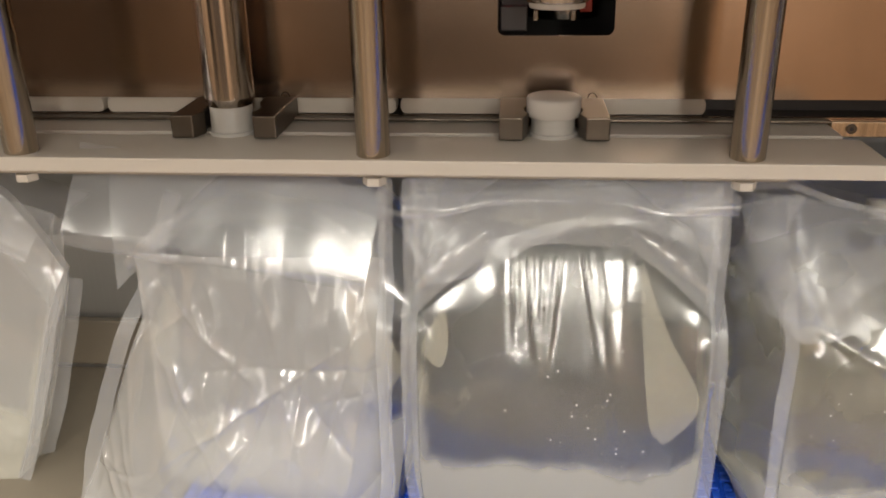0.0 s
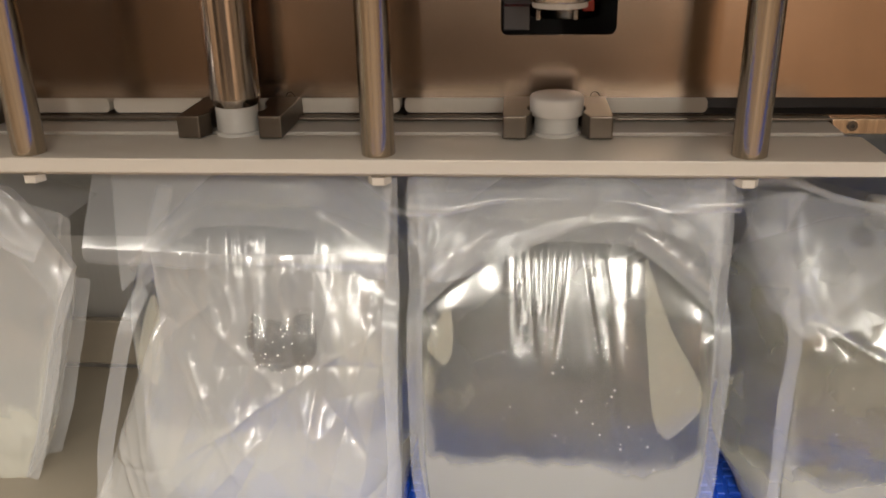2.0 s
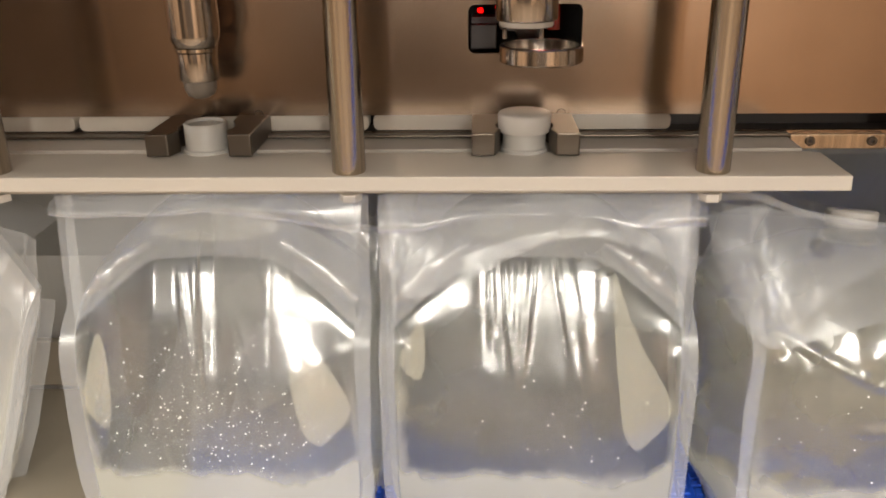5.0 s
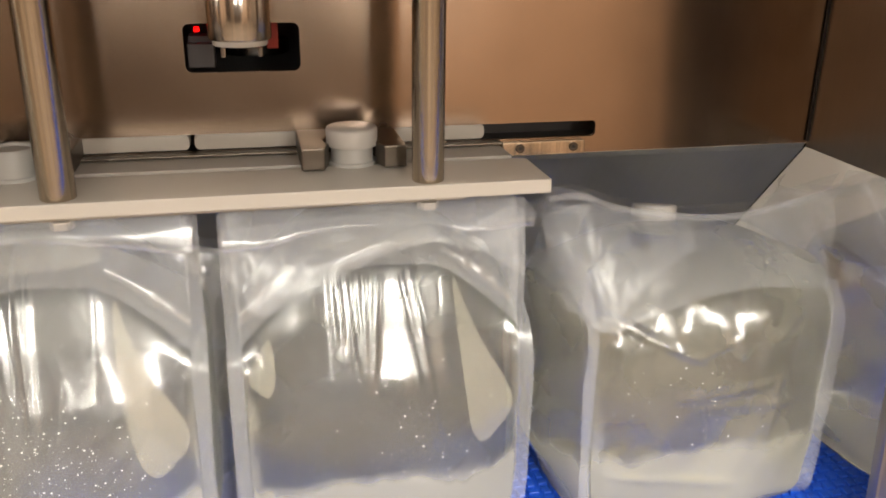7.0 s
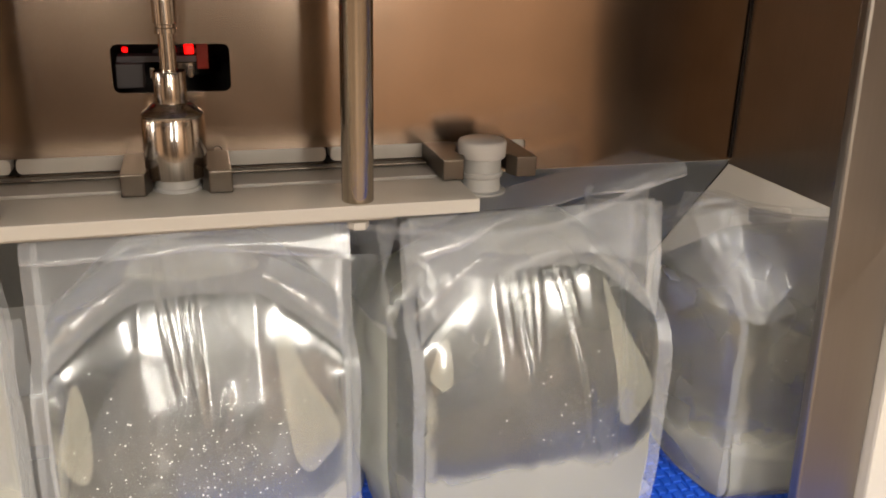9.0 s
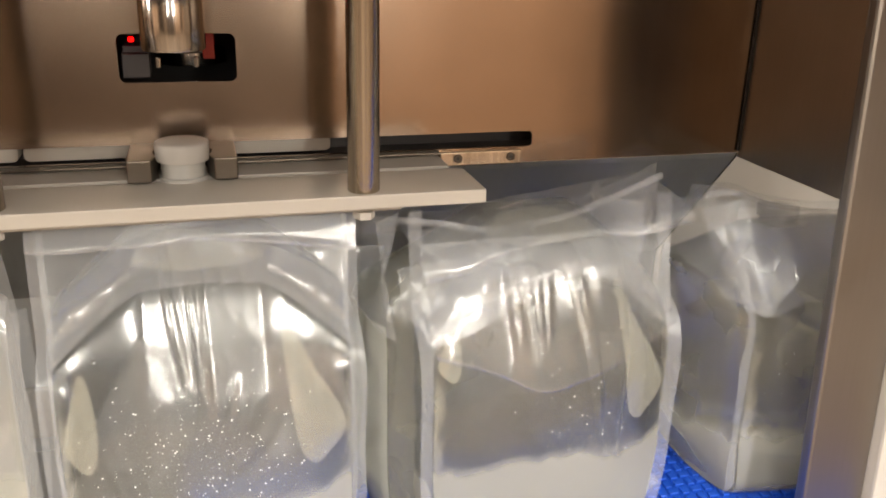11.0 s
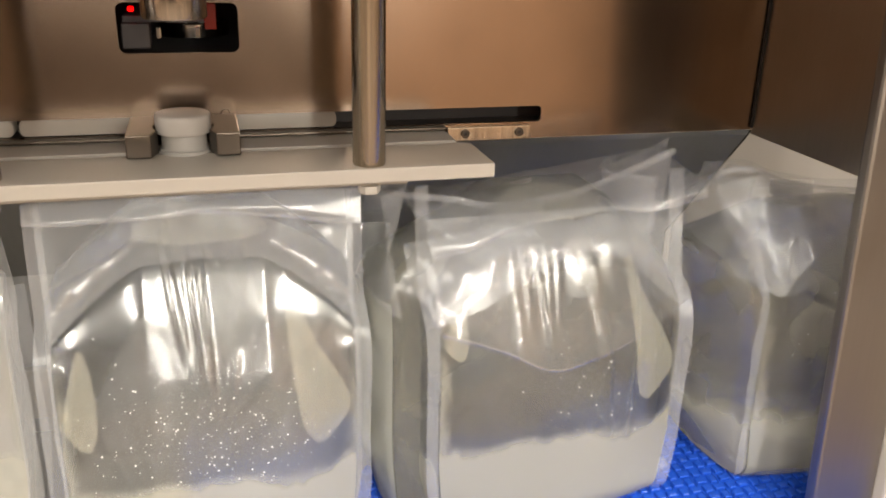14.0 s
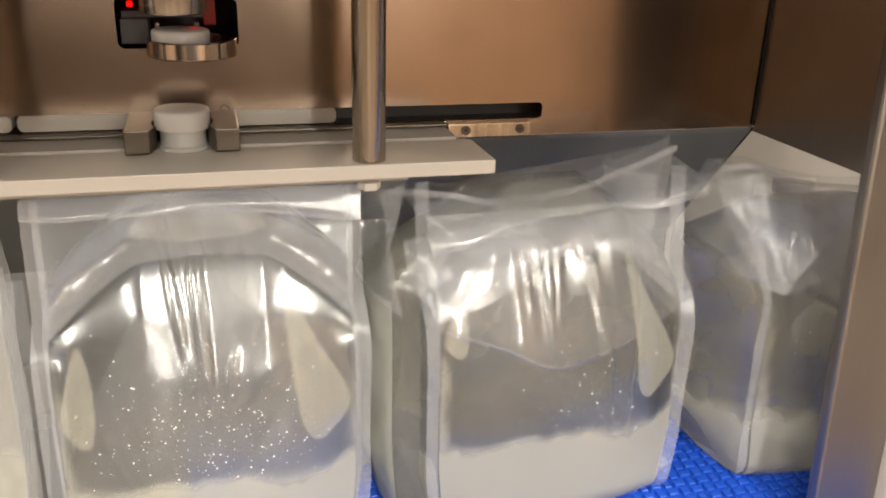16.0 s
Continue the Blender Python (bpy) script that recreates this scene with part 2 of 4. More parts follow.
def lathe(profile, n=48, bm=None, cx=0.0, cy=0.0):
    """Turn (radius, z) points about the z axis."""
    bm = bm or bmesh.new()
    rings = []
    for r, z in profile:
        if r <= 1e-6:
            rings.append([bm.verts.new((cx, cy, z))])
        else:
            rings.append([bm.verts.new((cx + r * math.cos(2 * math.pi * i / n), cy + r * math.sin(2 * math.pi * i / n), z)) for i in range(n)])
    for a, b in zip(rings, rings[1:]):
        for i in range(n):
            j = (i + 1) % n
            if len(a) == 1 and len(b) == 1:
                continue
            if len(a) == 1:
                bm.faces.new((a[0], b[j], b[i]))
            elif len(b) == 1:
                bm.faces.new((a[i], a[j], b[0]))
            else:
                bm.faces.new((a[i], a[j], b[j], b[i]))
    bmesh.ops.recalc_face_normals(bm, faces=bm.faces[:])
    return bm


def outline(points, z0, z1, bevel=0.0):
    """A flat outline in x and y, raised from z0 to z1."""
    bm = bmesh.new()
    f = bm.faces.new([bm.verts.new((x, y, z0)) for x, y in points])
    up = bmesh.ops.extrude_face_region(bm, geom=[f])
    for v in up["geom"]:
        if isinstance(v, bmesh.types.BMVert):
            v.co.z = z1
    bmesh.ops.recalc_face_normals(bm, faces=bm.faces[:])
    if bevel:
        bmesh.ops.bevel(bm, geom=bm.edges[:], offset=bevel, segments=2, affect="EDGES", profile=0.6)
    return bm


def sheet(fn, nu, nv, bm=None, u0=-1.0, u1=1.0, v0=0.0, v1=1.0):
    """A grid of places fn(u, v)."""
    bm = bm or bmesh.new()
    g = [[bm.verts.new(fn(u0 + (u1 - u0) * i / nu, v0 + (v1 - v0) * j / nv)) for i in range(nu + 1)] for j in range(nv + 1)]
    for j in range(nv):
        for i in range(nu):
            bm.faces.new((g[j][i], g[j][i + 1], g[j + 1][i + 1], g[j + 1][i]))
    return bm


def empty(name, m, label="", category="", group="", kind=""):
    ob = new(name)
    ob.empty_display_size = 0.02
    ob.matrix_basis = m
    return tagged(ob, label, category, group, kind)


# ---- plan ----
P = 0.27            # top of the white rail plate
AY = 0.015          # line of the spouts
WY = 0.06           # face of the back wall
PITCH = 0.263       # station to station
BELT = -0.06

# back wall with the long slot and the sensor window cut through it
SX0, SX1, SZ0, SZ1 = -1.2, 0.322, 0.2735, 0.2885
OX0, OX1, OZ0, OZ1 = -0.046, 0.049, 0.341, 0.381
wall = empty("wall_north", pose(0, 0, 0), "brushed stainless back wall of the filling machine, warm reflections", "wall", kind="structure")


def rounded_rect(x0, x1, z0, z1, r, n=6):
    pts = []
    for cx, cz, a in ((x1 - r, z1 - r, 0), (x0 + r, z1 - r, 90), (x0 + r, z0 + r, 180), (x1 - r, z0 + r, 270)):
        for i in range(n + 1):
            w = radians(a + 90 * i / n)
            pts.append((cx + r * math.cos(w), cz + r * math.sin(w)))
    return pts


def holed_wall(x0, x1, z0, z1, holes):
    """A sheet with rounded openings through it, 4 mm thick."""
    bm = bmesh.new()
    edges = []
    for loop in [[(x0, z0), (x1, z0), (x1, z1), (x0, z1)]] + holes:
        vs = [bm.verts.new((x, WY, z)) for x, z in loop]
        edges += [bm.edges.new((a, b)) for a, b in zip(vs, vs[1:] + vs[:1])]
    bmesh.ops.triangle_fill(bm, edges=edges, use_beauty=True)
    ext = bmesh.ops.extrude_face_region(bm, geom=bm.faces[:])
    for v in ext["geom"]:
        if isinstance(v, bmesh.types.BMVert):
            v.co.y += 0.004
    bmesh.ops.recalc_face_normals(bm, faces=bm.faces[:])
    return bm


part("panel", holed_wall(-1.2, 0.5505, 0.258, 1.0, [rounded_rect(OX0, OX1, OZ0, OZ1, 0.006), rounded_rect(-1.1, SX1, SZ0, SZ1, 0.004)]),
     STEEL_WALL, wall)
# lower wall leans back below the bend
low = bmesh.new()
prof = [(WY, 0.2575), (WY + 0.003, 0.252), (0.175, 0.125), (0.198, 0.10), (0.20, -0.11)]
sheet(lambda u, v: (-1.2 + 1.7505 * (u + 1) / 2, np.interp(v, np.linspace(0, 1, 5), [p[0] for p in prof]), np.interp(v, np.linspace(0, 1, 5), [p[1] for p in prof])), 8, 4, low)
ret = bmesh.ops.solidify(low, geom=low.faces[:], thickness=0.004)
part("lower_panel", low, STEEL_LOW, wall, "grey steel lower panel leaning back")
part("slot_backing", box(-1.2, 0.40, WY + 0.05, WY + 0.054, 0.262, 0.30), BLACK, wall)
part("slot_floor", box(-1.2, 0.40, WY + 0.004, WY + 0.05, 0.262, 0.268), BLACK, wall)

side = empty("wall_east", pose(0, 0, 0), "brushed steel end wall above the bag outlet", "wall", kind="structure")
part("panel", box(0.5515, 0.5555, -0.26, WY + 0.0035, 0.253, 1.0, 0.0008), STEEL_SIDE, side)
part("seam", box(0.5490, 0.5512, WY - 0.0030, WY - 0.001, 0.26, 1.0), BLACK, side, "black sealing bead in the corner")

bead = sheet(lambda u, v: (0.5480 + 0.0012 * (u + 1), np.interp(v, np.linspace(0, 1, 5), [p[0] for p in prof]) - 0.0025, np.interp(v, np.linspace(0, 1, 5), [p[1] for p in prof])), 1, 8)
bmesh.ops.solidify(bead, geom=bead.faces[:], thickness=0.0012)
part("seam", bead, BLACK, side, "black sealing bead along the leaning panel")
hood = empty("machine_hood", pose(0, 0, 0), "plain steel hood that closes the machine above", "hood", kind="structure")
part("top_panel", box(-1.2, 0.75, -0.46, WY - 0.001, 0.670, 0.675), STEEL_LOW, hood)
part("front_lip", box(-1.2, 0.75, -0.466, -0.461, 0.530, 0.675), STEEL_LOW, hood)
outlet = part("outlet_guard", box(0.557, 1.3, 0.19, 0.196, -0.16, 0.6, 0.001), DULL_WHITE)
tagged(outlet, "plain white guard panel behind the bag outlet", "panel", kind="structure")
post = empty("frame_post", pose(0.4925, -0.17, 0.19, 0, -2.6, 0), "grey stainless door post beside the bag outlet", "post", kind="structure")
part("post_face", box(0.008, 0.072, 0, 0.012, -0.7, 0.85, 0.003), STEEL_POST, post)
part("door_strip", box(0.0725, 0.12, -0.012, 0.04, -0.7, 0.85, 0.003), DULL_WHITE, post, "cream white door strip")
part("door_edge", box(0.1205, 0.2, -0.02, 0.04, -0.7, 0.85, 0.003), DULL_WHITE, post)

# ---- sensor window ----
sensor = empty("sensor_unit", pose(0, WY, 0), "black sensor unit behind a window with a red lamp", "sensor")
hb = box(OX0 - 0.05, OX1 + 0.05, 0.21, 0.215, OZ0 - 0.045, OZ1 + 0.045)
box(OX0 - 0.055, OX0 - 0.0502, 0.0045, 0.215, OZ0 - 0.045, OZ1 + 0.045, 0, hb)
box(OX1 + 0.0502, OX1 + 0.055, 0.0045, 0.215, OZ0 - 0.045, OZ1 + 0.045, 0, hb)
box(OX0 - 0.055, OX1 + 0.055, 0.0045, 0.215, OZ1 + 0.0452, OZ1 + 0.05, 0, hb)
box(OX0 - 0.055, OX1 + 0.055, 0.0045, 0.215, OZ0 - 0.05, OZ0 - 0.0452, 0, hb)
part("housing", hb, BLACK, sensor)
part("sensor_block", box(OX0 + 0.002, OX0 + 0.024, 0.012, 0.044, OZ0 + 0.002, OZ0 + 0.022, 0.001), GREY, sensor)
part("red_lamp", box(OX0 + 0.008, OX0 + 0.0125, 0.020, 0.024, OZ1 - 0.009, OZ1 - 0.005, 0.001), RED, sensor, "glowing red indicator lamp")
part("red_lamp", box(OX0 + 0.058, OX0 + 0.066, 0.020, 0.024, OZ1 - 0.011, OZ1 - 0.003, 0.001), RED, sensor, "glowing red indicator lamp")
part("lens", box(OX0 + 0.068, OX0 + 0.078, 0.021, 0.024, OZ0 + 0.016, OZ1 - 0.002, 0.001), RED_DIM, sensor)
for dx in (0.029, 0.060):
    part("pin", box(OX0 + dx, OX0 + dx + 0.004, 0.012, 0.02, OZ0 + 0.010, OZ0 + 0.019, 0.001), STEEL_POLISHED, sensor)
part("bracket", box(OX0 + 0.003, OX1 - 0.02, 0.024, 0.044, OZ1 - 0.018, OZ1 - 0.013), GREY, sensor)

# ---- rail plate, bars and rods ----
plate = empty("rail_plate", pose(0, 0, 0), "long white plastic rail plate that guides the bag spouts", "rail")
bm = outline([(-1.2, -0.063), (0.2365, -0.063), (0.2365, 0.004), (0.228, 0.0065), (-1.2, 0.0065)], P - 0.0115, P, 0.0012)
part("plate", bm, WHITE, plate)
part("under_strip", box(-1.2, 0.168, -0.052, 0.0, P - 0.0165, P - 0.012, 0.0006), BEIGE, plate, "beige strip under the plate")
part("rear_rail", box(-1.2, 0.226, 0.0135, WY - 0.001, P - 0.006, P + 0.0005, 0.001), DULL_WHITE, plate, "dull white rear rail")
part("rail_lip", box(-1.2, 0.2275, WY - 0.012, WY - 0.0012, P + 0.0012, P + 0.0035, 0.0008), STEEL_DARK, plate)
part("channel", box(-1.2, 0.226, 0.0068, 0.0132, P - 0.006, P - 0.003), BEIGE, plate)
bar = part("screw_bar", box(0.2285, 0.309, WY - 0.009, WY - 0.0005, 0.2592, 0.2722, 0.001), STEEL_ROD, None)
tagged(bar, "small steel bar screwed below the end of the slot", "bar")
for sx in (0.2455, 0.2975):
    b2 = lathe([(0.0042, -0.0012), (0.0042, 0.0008), (0.0036, 0.0013), (0.0021, 0.0013), (0.0021, -0.0004), (0, -0.0004)], 24)
    sc = part("screw", b2, STEEL_DARK, bar)
    sc.matrix_basis = pose(sx, WY - 0.0095, 0.2665, 90, 0, 0)
    so = part("screw_socket", lathe([(0.002, 0), (0, 0.0002)], 6), BLACK, bar)
    so.matrix_basis = pose(sx, WY - 0.0100, 0.2665, 90, 0, 0)

rod_mesh = to_mesh("guide_rod", lathe([(0, P + 0.0002), (0.0122, P + 0.0002), (0.0128, P + 0.001), (0.0128, 1.0), (0, 1.0)], 40), STEEL_ROD)
nut_mesh = to_mesh("nut", lathe([(0, 0.247), (0.0085, 0.247), (0.009, 0.2475), (0.009, 0.2533), (0, 0.2533)], 6), WHITE, False)
for rx in (-0.685, -0.412, -0.136, 0.138):
    rod = empty("guide_rod", pose(rx, -0.048, 0), "satin stainless round rod standing on the white plate", "rod", "guide rods")
    part("rod", rod_mesh, None, rod, smooth=True)
    part("nut", nut_mesh, None, rod, "white hexagon nut under the plate")

# ---- fork carriage ----
carriage = empty("fork_carriage", pose(0, 0, 0), "sliding carriage with white slabs and steel spout forks", "carriage")


def fork_arm(s):
    pts = [(0.0195, 0.006), (0.0245, -0.010), (0.0430, -0.010), (0.0430, 0.082), (0.0145, 0.082), (0.0165, 0.040), (0.0200, 0.031), (0.0235, 0.022), (0.0225, 0.012)]
    pts = [(s * x, y) for x, y in (pts if s > 0 else pts[::-1])]
    return outline(pts, P + 0.0012, P + 0.0195, 0.0012)


arm_mesh = {s: to_mesh("fork_arm", fork_arm(s), STEEL_DARK, False) for s in (-1, 1)}
pad_mesh = to_mesh("rubber_pad", box(-0.0032, 0.0032, 0.006, 0.030, P + 0.004, P + 0.0165, 0.001), BLACK, False)
ring_bm = bmesh.new()
loops = []
for i in range(24):
    a = 2 * math.pi * i / 24
    loops.append([ring_bm.verts.new(((0.0036 + 0.0005 * math.cos(b)) * math.cos(a), 0.0005 * math.sin(b), (0.0036 + 0.0005 * math.cos(b)) * math.sin(a)))
                  for b in (2 * math.pi * k / 6 for k in range(6))])
for i in range(24):
    for k in range(6):
        ring_bm.faces.new((loops[i][k], loops[(i + 1) % 24][k], loops[(i + 1) % 24][(k + 1) % 6], loops[i][(k + 1) % 6]))
ring_mesh = to_mesh("clip_ring", ring_bm, STEEL_DARK)
slab_mesh = to_mesh("slab", outline([(x, z) for x, z in rounded_rect(-0.1295, 0.1295, SZ0 + 0.0005, SZ1 - 0.0008, 0.005)], 0, 0.018, 0.0012), WHITE, True)
for v in slab_mesh.vertices:
    v.co = Vector((v.co.x, WY + 0.0045 + v.co.z, v.co.y))
for i in range(-4, 1):
    fx = i * PITCH
    fork = empty("spout_fork", pose(fx, 0, 0))
    fork.parent = carriage
    tagged(fork, "dark machined steel fork with two arms")
    for s in (-1, 1):
        part("arm", arm_mesh[s], None, fork)
        if s > 0:
            part("clip_ring", ring_mesh, None, fork, "thin wire spring loop").matrix_basis = pose(0.034, 0.060, P + 0.0200)
        part("rubber_pad", pad_mesh, None, fork, "black rubber pad").matrix_basis = pose(0.0255 * s, 0, 0)
    sl = part("slab", slab_mesh, None, carriage, "white plastic slab in the slot", True)
    sl.matrix_basis = pose(fx, 0, 0)

# ---- nozzle and capping head ----
nozzle = empty("filling_nozzle", pose(-PITCH, AY, 0), "polished stainless filling nozzle above the first station", "nozzle")
part("barrel", lathe([(0, 0.356), (0.0165, 0.356), (0.0198, 0.362), (0.0202, 0.365), (0.0202, 1.0), (0, 1.0)], 48), STEEL_POLISHED, nozzle, smooth=True)
part("ring", lathe([(0.0150, 0.3515), (0.0170, 0.3525), (0.0170, 0.3552), (0.0150, 0.3558)], 48), STEEL_ROD, nozzle, smooth=True)
part("tip", lathe([(0, 0.329), (0.0150, 0.329), (0.0156, 0.330), (0.0156, 0.3512), (0, 0.3512)], 48), STEEL_POLISHED, nozzle, smooth=True)
part("valve", lathe([(0, 0.314), (0.006, 0.3145), (0.0105, 0.317), (0.0128, 0.322), (0.0130, 0.3288), (0, 0.3288)], 40), VALVE, nozzle, "dull grey valve plug at the tip", True)

head = empty("capping_head", pose(0, AY, 0), "polished stainless capping head on a thin shaft", "capping head")
part("chuck", lathe([(0.0, 0.384), (0.0205, 0.384), (0.0205, 0.376), (0.0235, 0.374), (0.0245, 0.3755), (0.0245, 0.420), (0.0239, 0.4210), (0.0239, 0.4235), (0.0245, 0.425), (0.0150, 0.433), (0, 0.433)], 56),
     STEEL_POLISHED, head, smooth=True)
part("collar", lathe([(0, 0.4332), (0.0125, 0.4332), (0.0128, 0.4345), (0.0128, 0.4570), (0.0120, 0.4585), (0, 0.4585)], 48), STEEL_POLISHED, head, smooth=True)
part("shaft", lathe([(0, 0.4587), (0.0065, 0.4587), (0.0065, 0.487), (0, 0.487)], 32), STEEL_POLISHED, head, smooth=True)
part("sleeve", lathe([(0, 0.4872), (0.0085, 0.4872), (0.0085, 0.491), (0.0075, 0.492), (0.0075, 0.494), (0.0092, 0.495), (0.0092, 0.9), (0, 0.9)], 32), STEEL_POLISHED, head, smooth=True)

cup = empty("cap_feeder", pose(0.010, WY + 0.03, 0), "polished steel feeder cup that brings a cap", "cap feeder")
bm = bmesh.new()
lathe([(0, 0), (0.0325, 0.0), (0.0335, 0.001), (0.0335, 0.012), (0.0325, 0.013), (0.030, 0.013), (0.030, 0.004), (0, 0.004)], 56, bm)
cup_bowl = part("bowl", bm, STEEL_POLISHED, cup, smooth=True)
cup_bowl.matrix_basis = pose(0, 0, 0.342)
part("arm", box(-0.016, 0.016, 0.034, 0.12, 0.345, 0.352, 0.001), STEEL_ROD, cup)

CAP_PROFILE = [(0, 0.0155), (0.0195, 0.0155), (0.0210, 0.0147), (0.0216, 0.0130), (0.0213, 0.0008), (0.0207, 0.0), (0.0182, 0.0), (0.0182, 0.011), (0, 0.011)]
cap_mesh = to_mesh("cap", lathe(CAP_PROFILE, 56), CAP_WHITE)
NECK = [(0.014, 0.0), (0.0225, 0.0), (0.0225, 0.002), (0.0175, 0.003), (0.0172, 0.014), (0.0192, 0.016), (0.0192, 0.019), (0.0176, 0.020), (0.0174, 0.040), (0.0165, 0.041),
        (0.0150, 0.041), (0.0145, 0.0385), (0, 0.0385)]
neck_mesh = to_mesh("spout", lathe(NECK, 48), SPOUT_WHITE)

# ---- bags ----
W = 0.1200           # half the width of a bag over its sealed edges
HANG = 0.2535 - BELT
OFF = 0.008          # the bags hang a little to the outlet side of their spouts


def hump(x, a, b):
    x = min(1.0, max(0.0, (x - a) / (b - a)))
    return x * x * (3 - 2 * x)


class Shape:
    """A gusseted bag full of water: front and back panels between four sealed corners, and side walls that bulge.
    creases: (x0, z0, x1, z1, height, width) of the lines along which the front film is raised."""

    def __init__(self, seed, front=0.104, back=0.085, top=0.296, drop=0.056, half=0.1115, bulge=0.012, creases=(), crumple=0.0004, start=0.57, bend=1.38, edge=0.86):
        self.o = Vector((seed * 3.1, seed * 1.7, seed * 0.9))
        self.front, self.back, self.top, self.drop, self.half, self.bulge = front, back, top, drop, half, bulge
        self.creases, self.crumple, self.start, self.bend, self.edge = creases, crumple, start, bend, edge

    def ztop(self, u):
        return self.top - self.drop * max(0.0, (math.hypot(u, 0.06) - 0.40) / 0.60) ** 1.25

    def depth(self, u, v, side):
        """How far the front (side -1) or back panel stands off the middle plane."""
        t = min(1.0, max(0.0, (v - self.start) / (1 - self.start)))
        slope = 1 - 0.62 * t ** self.bend - 0.31 * t ** 14
        k = abs(u) ** 4
        fall = slope + (1 - 0.90 * t ** 5 - slope) * k
        foot = 1 - 0.16 * (1 - min(1.0, v / 0.10)) ** 2
        across = self.edge + (1 - self.edge) * max(0.0, 1 - abs(u) ** 2.6)
        return max(0.005, (self.front if side < 0 else self.back) * across * foot * (0.05 + 0.95 * fall))

    def at(self, u, v, side=-1):
        """A place on the front or back panel."""
        z = v * self.ztop(u)
        x = u * self.half * (1 - 0.05 * (1 - hump(v, 0.0, 0.35)))
        d = self.depth(u, v, side)
        rim = min(1.0, (1 - abs(u)) / 0.10, (1 - v) / 0.06 + 0.1, v / 0.05 + 0.1)
        p = Vector((u * 0.12, v * 0.23, side * 0.3)) + self.o
        d += rim * (0.0022 * noise.noise(p * 8) + self.crumple * (noise.noise(p * 19) + 0.35 * noise.noise(p * 44)))
        d += rim * self.crumple * 1.2 * (0.4 - 1.6 * abs(noise.noise(p * 13)))
        if side < 0:
            for x0, z0, x1, z1, amp, wid in self.creases:
                ex, ez = x1 - x0, z1 - z0
                n = math.hypot(ex, ez)
                k = ((x - x0) * ex + (z - z0) * ez) / (n * n)
                if -0.2 < k < 1.2:
                    off = abs((x - x0) * ez - (z - z0) * ex) / n
                    if off < 5 * wid:
                        d += amp * rim * math.exp(-(off / wid) ** 1.5) * hump(k, -0.15, 0.15) * (1 - hump(k, 0.7, 1.15))
        return Vector((x, side * d, max(0.0, z)))

    def flank(self, s, w, v):
        """A place on a side wall: w from the front corner (0) to the back corner (1)."""
        a, b = self.at(s, v, -1), self.at(s, v, 1)
        p = a.lerp(b, w)
        k = min(1.0, (b.y - a.y) / 0.12) * (0.4 + 0.6 * hump(v, 0.0, 0.25))
        q = Vector((s * 2.0, w * 1.4, v * 2.2)) + self.o
        p.x += s * math.sin(math.pi * w) ** 0.7 * k * (self.bulge + 0.004 * noise.noise(q * 1.5) + self.crumple * 1.5 * noise.noise(q * 4.0))
        return p


def lifted(shape, u, v, d):
    """A place d metres off the front of a bag."""
    e = 0.006
    a, b = shape.at(min(0.995, u + e), v, -1), shape.at(max(-0.995, u - e), v, -1)
    c, f = shape.at(u, min(1, v + e), -1), shape.at(u, max(0.002, v - e), -1)
    n = (a - b).cross(c - f)
    n = n.normalized() if n.length > 1e-9 else Vector((0, -1, 0))
    return shape.at(u, v, -1) + n * (d if n.y < 0.3 else -d)


def pillow(shape, nu=130, nv=90, ns=20):
    """The filled body as one closed skin."""
    bm = bmesh.new()
    us = [2 * i / nu - 1 for i in range(nu + 1)]
    rings = []
    for j in range(nv + 1):
        v = j / nv
        ring = [shape.at(u, v, -1) for u in us]
        ring += [shape.flank(1, i / ns, v) for i in range(1, ns)]
        ring += [shape.at(u, v, 1) for u in us[::-2]]
        ring += [shape.flank(-1, 1 - i / ns, v) for i in range(1, ns)]
        rings.append([bm.verts.new(p) for p in ring])
    n = len(rings[0])
    for a, b in zip(rings, rings[1:]):
        for i in range(n):
            bm.faces.new((a[i], a[(i + 1) % n], b[(i + 1) % n], b[i]))
    bm.faces.new(rings[0][::-1])
    bm.faces.new(rings[-1])
    bmesh.ops.recalc_face_normals(bm, faces=bm.faces[:])
    return bm


def seal(shape, s, seed, high, wide=0.0135, rear=False):
    """The flat sealed edge along a corner of the bag, standing out from it up to the height high."""
    zc = shape.ztop(1)

    def fn(u, v):
        z = 0.002 + (high - 0.002) * v
        w = (u + 1) / 2
        edge = shape.at(s, min(0.93, z / zc), 1 if rear else -1)
        rise = hump(z, zc * 0.90, HANG + 0.012)
        edge.y += (-0.045 - edge.y) * rise
        wob = 0.0006 * noise.noise(Vector((seed, v * 6, 0))) + 0.0003 * noise.noise(Vector((seed, v * 17, 0)))
        out = wide * (0.9 + 0.12 * noise.noise(Vector((seed + 9, v * 4, 0))))
        return Vector((edge.x + s * (w * out + wob - 0.0010), edge.y + (0.004 if rear else -0.004) * w + 0.0025 * w * noise.noise(Vector((seed + 5, v * 5, 0))), z))
    return sheet(fn, 4, 60)


def curve_at(pts, t):
    """A place on a smooth curve through a few points."""
    n = len(pts) - 1
    i = min(n - 1, int(t * n))
    f = t * n - i
    p0, p1, p2, p3 = (Vector(pts[min(n, max(0, i + k))]) for k in (-1, 0, 1, 2))
    return 0.5 * ((2 * p1) + (p2 - p0) * f + (2 * p0 - 5 * p1 + 4 * p2 - p3) * f * f + (3 * p1 - p0 - 3 * p2 + p3) * f ** 3)


